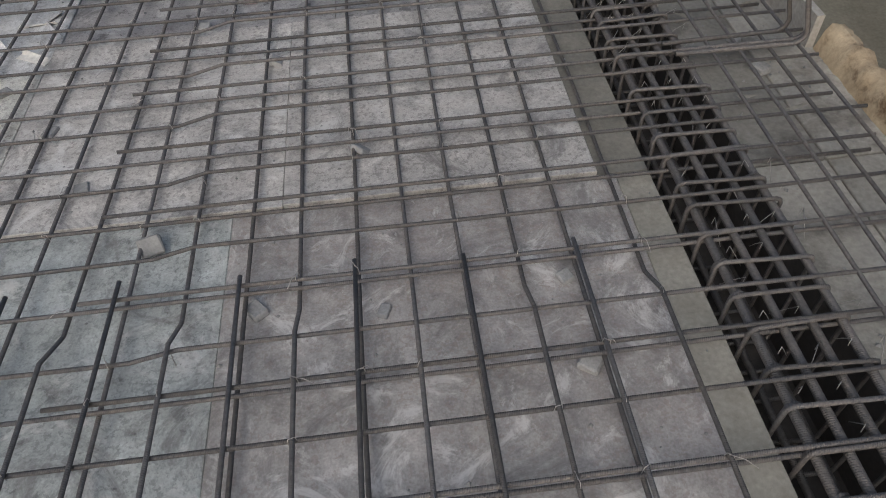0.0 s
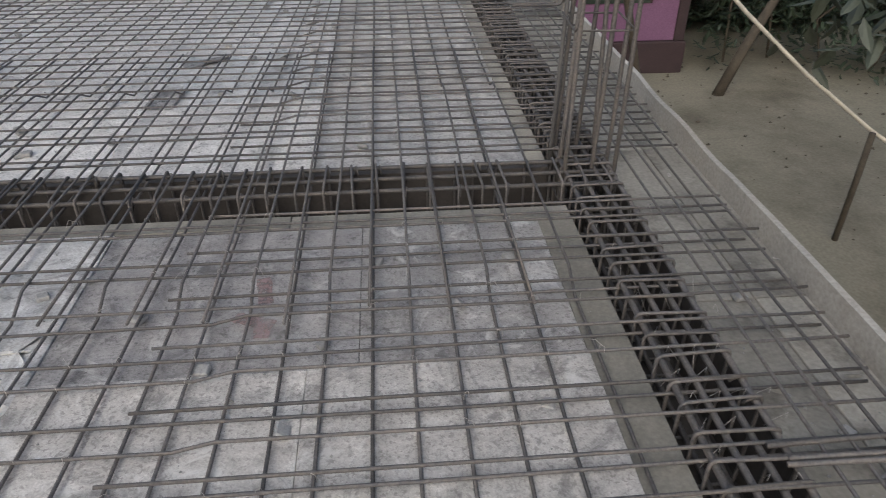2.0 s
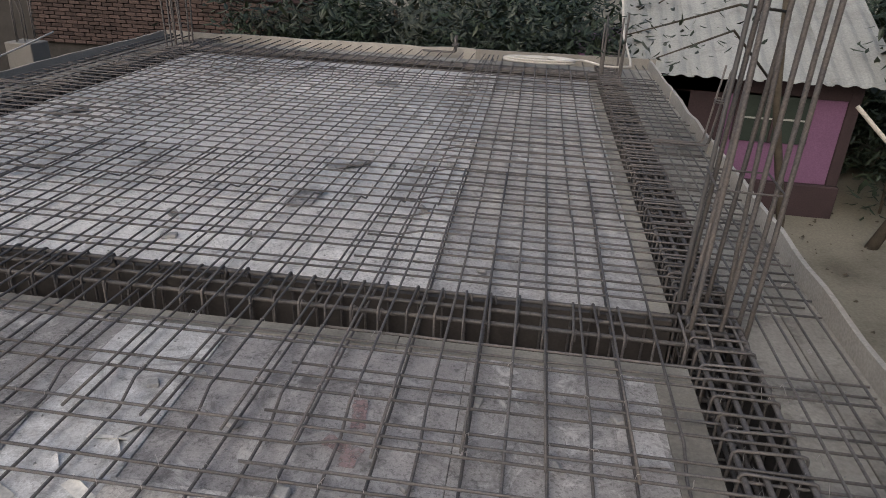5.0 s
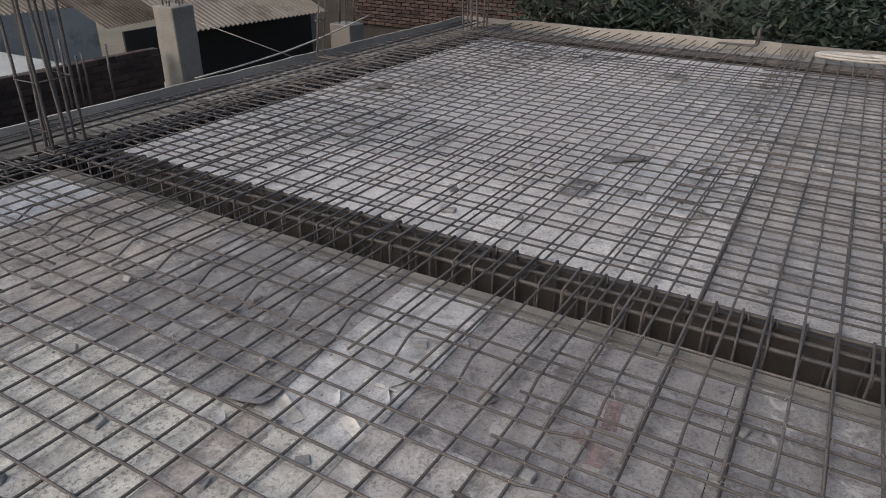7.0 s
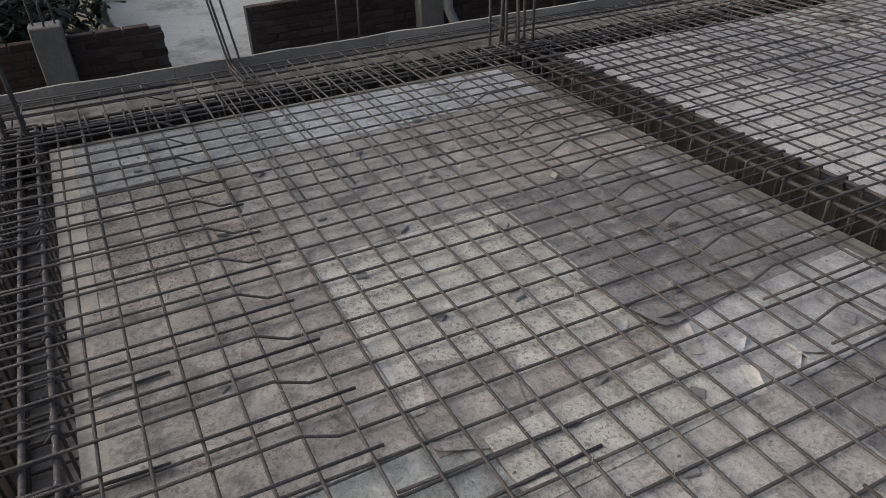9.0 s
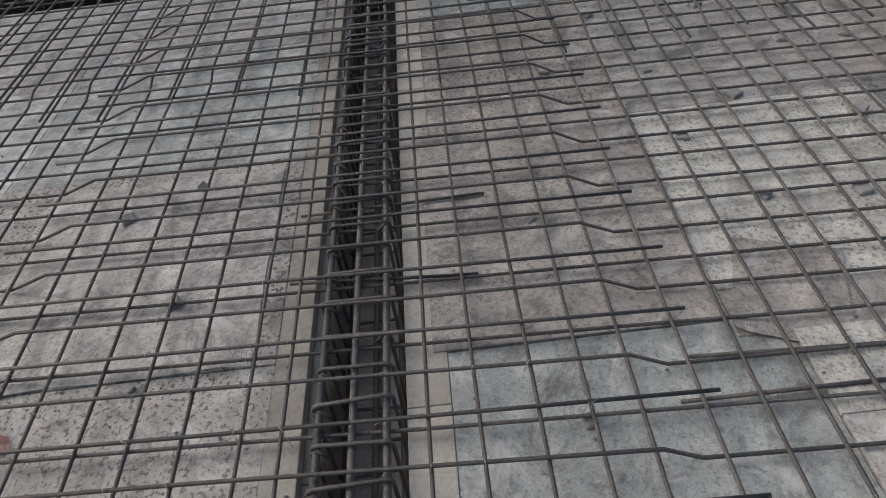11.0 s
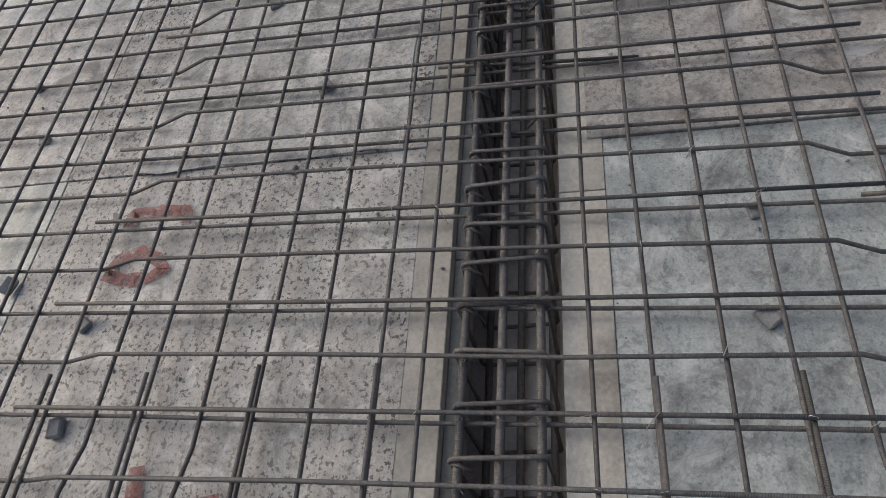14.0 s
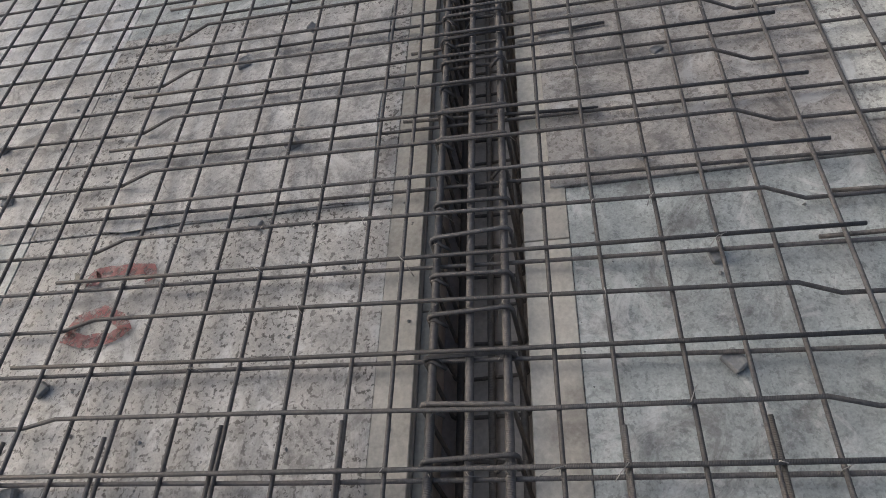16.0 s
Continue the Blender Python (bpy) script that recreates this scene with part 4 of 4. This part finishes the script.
# far brick wall
fb = thing("far_brick_wall", "old dark brick boundary wall with sooty coping", "wall", kind="structure")
part("wall_core", box(-15.0, -5.4, 15.02, 15.2, GROUND - 0.2, 0.55), MORTAR, fb)
part("coping", box(-15.0, -5.3, 14.92, 15.25, 0.05, 0.42, 0.03), MAROON, fb, "sooty dark coping band")
for r in range(13):
    z = -0.02 - 0.082 * r
    for i in range(22):
        b = new("brick", brick_me)
        b.parent = fb
        b.matrix_world = pose(-11.6 + 0.25 * i + 0.125 * (r % 2), 14.98 + rnd.uniform(-0.006, 0.006), z, 0, 0, 90)

# ---- pink house by the yard ----
hs = thing("tin_roofed_house", "low violet-pink house with a pale tin roof and dark plinth", "house")
part("plinth", box(-0.2, 4.78, 12.92, 17.5, GROUND - 0.2, -2.22, 0.02), MAROON, hs, "dark maroon plinth")
part("wall", box(0.0, 4.62, 13.02, 17.3, -2.22, -0.30, 0.01), PINK, hs, "violet-pink painted wall")
# dark panel over the pink wall, painting in the shade on it
part("shaded_wall", box(0.0, 2.62, 12.985, 13.02, -2.22, -0.30, 0.004), MAROON, hs, "wall shade laid on as a dark panel")
part("corner_post", box(4.55, 4.74, 12.97, 13.2, -2.22, -0.3, 0.01), MAROON, hs)
# dark strip that paints the roof overhang's shade onto the wall
part("upper_band", box(0.0, 4.66, 12.985, 13.02, -0.72, -0.30, 0.004), MAROON, hs, "roof edge's shade laid on the wall as a dark strip")
w = part("window", box(2.75, 4.02, 12.985, 13.03, -1.52, -0.68, 0.005), SHUT, hs, "dark green window")
for x in (2.75, 3.38, 3.98):
    part("window_frame", box(x, x + 0.045, 12.96, 12.99, -1.52, -0.68, 0.004), MAROON, w)
part("window_bar", box(2.75, 4.02, 12.965, 12.99, -1.12, -1.09, 0.003), TIN_PALE, w)
part("door", box(1.2, 1.95, 12.985, 13.03, -2.2, -0.72, 0.005), SHUT, hs)
for k in range(4):
    corrugated("roof_sheet", 0.72 + 1.1 * k, 12.55 - 0.004 * k, 1.86 + 1.1 * k, 17.6, -0.40 + 0.004 * k, 1.95, "y", 0.28, 0.022, TIN_PALE, hs, "pale grey tin roof sheet")

# ---- trees ----


def leaf_cloud(name, centres, per, size, spread, material, parent, seed, droop=0.3):
    g = random.Random(seed)
    vs, fs = [], []
    for c in centres:
        c = Vector(c)
        for _ in range(per):
            p = c + Vector((g.gauss(0, spread), g.gauss(0, spread), g.gauss(0, spread * 0.8)))
            d = Vector((g.uniform(-1, 1), g.uniform(-1, 1), g.uniform(-0.6, 0.5) - droop)).normalized()
            sd = d.cross(Vector((g.uniform(-0.3, 0.3), g.uniform(-0.3, 0.3), 1))).normalized()
            nr = d.cross(sd)
            ln = size * g.uniform(0.6, 1.25)
            wd = ln * 0.17
            b = len(vs)
            vs += [p, p + d * ln * 0.3 + sd * wd + nr * wd * 0.3, p + d * ln * 0.7 + sd * wd * 0.8 - nr * ln * 0.03, p + d * ln - nr * ln * 0.10, p + d * ln * 0.7 - sd * wd * 0.8 - nr * ln * 0.03, p + d * ln * 0.3 - sd * wd + nr * wd * 0.3]
            fs += [(b, b + 1, b + 2, b + 3), (b, b + 3, b + 4, b + 5)]
    me = bpy.data.meshes.new(name)
    me.from_pydata(vs, [], fs)
    me.materials.append(material)
    ob = new(name, me)
    ob.parent = parent
    return ob


def taper(name, pts, r0, r1, material, parent):
    ob = tubes(name, [pts], 1.0, material, parent, 8)
    n = len(pts)
    me = ob.data
    for i in range(n):
        r = r0 + (r1 - r0) * i / (n - 1)
        for k in range(8):
            v = me.vertices[i * 8 + k]
            v.co = Vector(pts[i]) + (v.co - Vector(pts[i])) * r * (1 + 0.1 * noise.noise(v.co * 3))
    return ob


def tree(label, x, y, h, spread, limbs, per, size, material, seed, base=None):
    g = random.Random(seed)
    z0 = GROUND - 0.1 if base is None else base
    t = thing("tree", label, "tree", group="trees round the plot", at=(x, y, z0))
    top = (g.uniform(-0.4, 0.4), g.uniform(-0.4, 0.4), h * 0.62)
    trunk = [(top[0] * f + 0.08 * math.sin(5 * f + seed), top[1] * f, top[2] * f) for f in np.linspace(0, 1, 7)]
    taper("trunk", trunk, 0.05 + h * 0.018, 0.04, BARK, t)
    cs = []
    for k in range(limbs):
        a = 2 * math.pi * k / limbs + g.uniform(-0.4, 0.4)
        f = g.uniform(0.25, 1.0)
        p0 = Vector(trunk[int(f * 6)])
        out = spread * g.uniform(0.5, 1.0)
        p1 = p0 + Vector((math.cos(a) * out * 0.5, math.sin(a) * out * 0.5, h * 0.12))
        p2 = p0 + Vector((math.cos(a) * out, math.sin(a) * out, h * g.uniform(0.05, 0.34)))
        taper("limb", [tuple(p0), tuple(p1), tuple(p2)], 0.035, 0.012, BARK, t)
        cs += [p1, p2, (p1 + p2) / 2 + Vector((g.gauss(0, 0.3), g.gauss(0, 0.3), g.gauss(0, 0.3)))]
    leaf_cloud("crown", cs, per, size, spread * 0.24, material, t, seed + 1)
    return t


far_spots = [(-7.2, 16.6, 4.6), (-5.4, 15.2, 3.9), (-3.9, 16.0, 4.8), (-2.5, 14.9, 4.2), (-1.1, 15.8, 4.9), (-0.1, 14.6, 4.0), (-6.3, 18.8, 5.5), (-3.2, 18.8, 5.6), (-0.6, 19.0, 5.8), (-9.2, 19.5, 5.5), (-12.5, 18.5, 5.5)]
for i, (x, y, h) in enumerate(far_spots):
    tree("dense dark-green leafy tree behind the far edge", x, y, h, 1.7, 11, 95, 0.24, LEAF if i % 3 else LEAF_GREY, 40 + i)
for i, (x, y, h) in enumerate([(6.6, 16.8, 5.0), (8.6, 17.6, 5.2), (10.6, 16.5, 5.2), (12.8, 15.0, 5.4), (7.6, 20.0, 6.0), (14.5, 12.0, 5.2), (16.0, 8.5, 5.2)]):
    tree("dark-green leafy tree at the end of the yard", x, y, h, 1.9, 11, 90, 0.26, LEAF, 80 + i)
for i, (x, y, h) in enumerate([(-11.4, -0.95, 4.4), (-10.3, -2.0, 4.2), (-13.6, -0.8, 4.8), (-16.5, -1.2, 5.2)]):
    tree("dark-green leafy tree beyond the plastered roof", x, y, h, 1.8, 11, 95, 0.26, LEAF, 120 + i)
# low plants along the far edge
for i in range(16):
    x = -6.2 + 7.0 * i / 15 + rnd.uniform(-0.2, 0.2)
    t = thing("shrub", "leafy shrub close behind the far edge board", "shrub", group="shrubs")
    c = [(x + rnd.gauss(0, 0.25), 13.2 + rnd.uniform(-0.2, 0.6), z) for z in (-1.6, -1.1, -0.7, -0.35, rnd.uniform(-0.3, 0.2))]
    tubes("stem", [[(x, 13.4, GROUND - 0.05), c[1], c[3]]], 0.02, BARK, t, 6)
    leaf_cloud("leaves", c, 80, 0.2, 0.26, LEAF if i % 3 else LEAF_GREY, t, 200 + i)
for i in range(18):
    x = 4.9 + 9.0 * i / 17 + rnd.uniform(-0.2, 0.2)
    y0 = 16.0 - 0.12 * (x - 5) + rnd.uniform(-0.5, 0.5)
    t = thing("shrub", "dark leafy shrub at the end of the yard", "shrub", group="shrubs")
    c = [(x + rnd.gauss(0, 0.3), y0 + rnd.uniform(-0.3, 0.3), z) for z in (-2.5, -2.2, -1.8, -1.4, -1.0, -0.6)]
    tubes("stem", [[(x, y0, GROUND - 0.05), c[1], c[3]]], 0.02, BARK, t, 6)
    leaf_cloud("leaves", c, 70, 0.22, 0.3, LEAF, t, 300 + i)
for i in range(12):
    x, y0 = 6.0 + 0.7 * i + rnd.uniform(-0.25, 0.25), 13.6 - 0.35 * i + rnd.uniform(-0.4, 0.4)
    t = thing("shrub", "dark broad shrub in the shade of the yard trees", "shrub", group="shrubs")
    c = [(x + rnd.gauss(0, 0.35), y0 + rnd.uniform(-0.3, 0.3), z) for z in (-2.3, -1.9, -1.5, -1.0, -0.5, 0.0, 0.5)]
    tubes("stem", [[(x, y0, GROUND - 0.05), c[1], c[3], c[6]]], 0.025, BARK, t, 6)
    leaf_cloud("leaves", c, 70, 0.22, 0.36, LEAF, t, 400 + i)
# yard boundary wall behind the trees
yw = new("wall_yard", mesh_of(box(4.9, 19.0, 17.2, 17.4, GROUND - 0.2, -0.9, 0.01), "wall_yard", CONC))
tagged(yw, "dim grey boundary wall behind the yard trees", "wall", kind="structure")

# leaning trunk at the yard's end
lt = thing("tree", "slender leaning grey tree trunk at the yard end", "tree")
taper("trunk", [(4.95, 11.7, GROUND - 0.1), (5.3, 11.75, -2.0), (5.7, 11.8, -1.1), (6.4, 12.0, 0.6), (7.0, 12.2, 2.2)], 0.10, 0.05, BARK, lt)
leaf_cloud("crown", [(7.0, 12.2, 2.4), (6.6, 11.8, 2.0), (7.5, 12.6, 2.6)], 90, 0.24, 0.4, LEAF, lt, 5)

# overhanging branches close to the yard edge
ob_t = thing("tree", "long-leaved tree with drooping branches over the yard edge", "tree")
taper("trunk", [(4.6, 1.2, GROUND - 0.1), (4.4, 1.4, -1.0), (4.1, 1.7, 0.6), (3.8, 2.0, 2.0)], 0.14, 0.06, BARK, ob_t)
for pts in ([(3.95, 1.9, 1.3), (2.9, 2.4, 1.35), (2.1, 2.7, 1.15), (1.62, 2.72, 0.86)], [(3.85, 1.95, 1.7), (2.6, 2.9, 1.55), (1.7, 3.1, 1.25), (1.15, 3.2, 0.95)], [(3.9, 1.9, 0.9), (2.6, 2.3, 0.75), (1.75, 2.5, 0.6)]):
    taper("limb", pts, 0.035, 0.010, BARK, ob_t)
leaf_cloud("crown", [(1.15, 3.2, 0.88), (1.35, 3.05, 0.98), (1.55, 2.9, 0.92), (1.62, 2.72, 0.85), (1.8, 2.75, 0.95), (1.9, 2.6, 0.8), (1.45, 3.2, 1.1), (1.95, 2.9, 1.1)], 30, 0.17, 0.13, LEAF_GREY, ob_t, 11, 0.75)
leaf_cloud("leaf_spray", [(1.78, 2.52, 0.62), (1.70, 2.6, 0.66)], 12, 0.15, 0.07, LEAF, ob_t, 12, 0.3)

# unseen upper crown and limbs, added to shade the yard side of the slab
crown = random.Random(9)
leaf_cloud("crown", [(crown.uniform(2.9, 8.0), crown.uniform(-2.0, 7.5), crown.uniform(2.9, 5.0)) for _ in range(46)], 42, 0.30, 0.5, LEAF, ob_t, 13, 0.4)
for k in range(6):
    taper("limb", [(3.85, 1.95, 1.8), (4.2 + 0.5 * k, 0.2 + 1.0 * k, 3.0), (4.0 + 0.6 * k, -1.0 + 1.6 * k, 4.0)], 0.05, 0.015, BARK, ob_t)
# bare twig in front of the tin roof
tw = thing("tree", "thin sparse-leaved tree reaching in front of the tin roof", "tree")
taper("trunk", [(2.4, 8.6, GROUND - 0.1), (2.2, 8.4, -1.2), (1.7, 8.0, 0.2), (1.4, 7.6, 1.4)], 0.06, 0.03, BARK, tw)
cs = []
for pts in ([(1.7, 8.0, 0.3), (0.95, 7.3, 0.95), (0.59, 6.9, 0.88), (0.22, 6.7, 0.76)], [(1.5, 7.7, 1.1), (0.85, 6.9, 1.2), (0.40, 6.7, 1.08), (-0.05, 6.7, 0.93)], [(1.4, 7.6, 1.4), (0.9, 6.9, 1.45), (0.45, 6.7, 1.4), (0.15, 6.6, 1.2)]):
    taper("limb", pts, 0.014, 0.006, BARK, tw)
    cs += [Vector(p) for p in pts[1:]]
leaf_cloud("leaves", cs, 11, 0.085, 0.14, LEAF, tw, 21, 0.2)

# ---- yard things ----
pp = tubes("wooden_post", [[(4.36, 6.92, GROUND - 0.1), (4.36, 6.92, -2.0), (4.35, 6.92, -1.42)]], 0.035, BARK, None, 8)
tagged(pp, "short dark wooden post standing in the sandy yard", "post")
bp = tubes("bamboo_pole", [[(5.25, 6.5, -2.05), (4.9, 6.75, -1.75), (4.35, 6.99, -1.40), (3.6, 7.2, -0.85), (2.9, 7.4, -0.26), (2.3, 7.6, 0.3)]], 0.022, BAMBOO, None, 8)
tagged(bp, "long pale bamboo pole leaning across the post", "pole")
bp2 = tubes("stick", [[(1.6, 3.3, GROUND + 0.06), (2.4, 3.6, GROUND + 0.07), (3.4, 3.8, GROUND + 0.06)]], 0.018, BARK, None, 7)
tagged(bp2, "long dark stick lying on the soil", "stick")
vs, fs = [], []
g = random.Random(3)
for i in range(900):
    x, y = 1.3 + abs(g.gauss(0, 1.1)), g.uniform(-0.5, 4.5)
    if i > 500:
        x, y = g.uniform(1.5, 9), g.uniform(3, 14)
    r = g.uniform(0.02, 0.09) * (1.0 if i < 500 else 0.45)
    b = len(vs)
    for sx, sy, sz in ((1, 0, 0), (0, 1, 0), (-1, 0, 0), (0, -1, 0), (0, 0, 1)):
        k = r * g.uniform(0.6, 1.3)
        vs.append((x + sx * k, y + sy * k, GROUND + 0.03 + sz * k * 0.8))
    fs += [(b, b + 1, b + 4), (b + 1, b + 2, b + 4), (b + 2, b + 3, b + 4), (b + 3, b, b + 4)]
me = bpy.data.meshes.new("soil_clods")
me.from_pydata(vs, [], fs)
me.materials.append(RUBBLE)
tagged(new("soil_clods", me), "loose brown soil clods and litter on the yard", "soil", kind="stuff")

# ---- mortar crumbs and dust clods on the deck ----
vs, fs = [], []
g = random.Random(17)
for i in range(2600):
    if i < 1500:
        x, y = g.uniform(-5.4, -0.02), g.uniform(-2.4, 3.2)
    elif i < 2100:
        x, y = g.uniform(A1 + 0.03, XR - 0.03), g.uniform(0.0, 5.0)
    else:
        x, y = g.uniform(-5.4, -0.1), g.uniform(3.7, 8.0)
    if D0 - 0.02 < y < D1 + 0.02 or B0 - 0.02 < y < B1 + 0.02:
        continue
    r = 0.0018 + 0.006 * g.random() ** 3
    c = len(vs)
    for sx, sy, sz in ((1, 0.2, 0), (-0.2, 1, 0), (-1, -0.1, 0), (0.1, -1, 0), (0, 0, 1)):
        k = r * g.uniform(0.6, 1.4)
        vs.append((x + sx * k, y + sy * k, 0.003 + (0.015 if 1.16 < y < 2.19 and x > -2.34 else 0.003) + sz * k))
    fs += [(c, c + 1, c + 4), (c + 1, c + 2, c + 4), (c + 2, c + 3, c + 4), (c + 3, c, c + 4)]
me = bpy.data.meshes.new("mortar_crumbs")
me.from_pydata(vs, [], fs)
me.materials.append(BLOCK)
tagged(new("mortar_crumbs", me), "fine grey mortar crumbs scattered over the deck", "debris", kind="stuff")
# dry leaves and scraps on the overhang
for i in range(22):
    x, y = (g.uniform(A1 + 0.05, XR - 0.05), g.uniform(0.9, 4.5)) if i < 14 else (g.uniform(-4.5, -0.3), g.uniform(-1.8, 3.0))
    if D0 - 0.05 < y < D1 + 0.05:
        continue
    dl = leaf_cloud("dry_leaf", [(0, 0, 0)], 1, 0.07, 0.0, PLANK_GREY if i % 3 else SHEET_BROWN, None, 500 + i, 0.0)
    dl.rotation_euler = (0, 0, g.uniform(0, 6))
    dl.location = (x, y, 0.022)
    tagged(dl, "small curled dry leaf lying on the deck", "dry leaf", group="dry leaves")
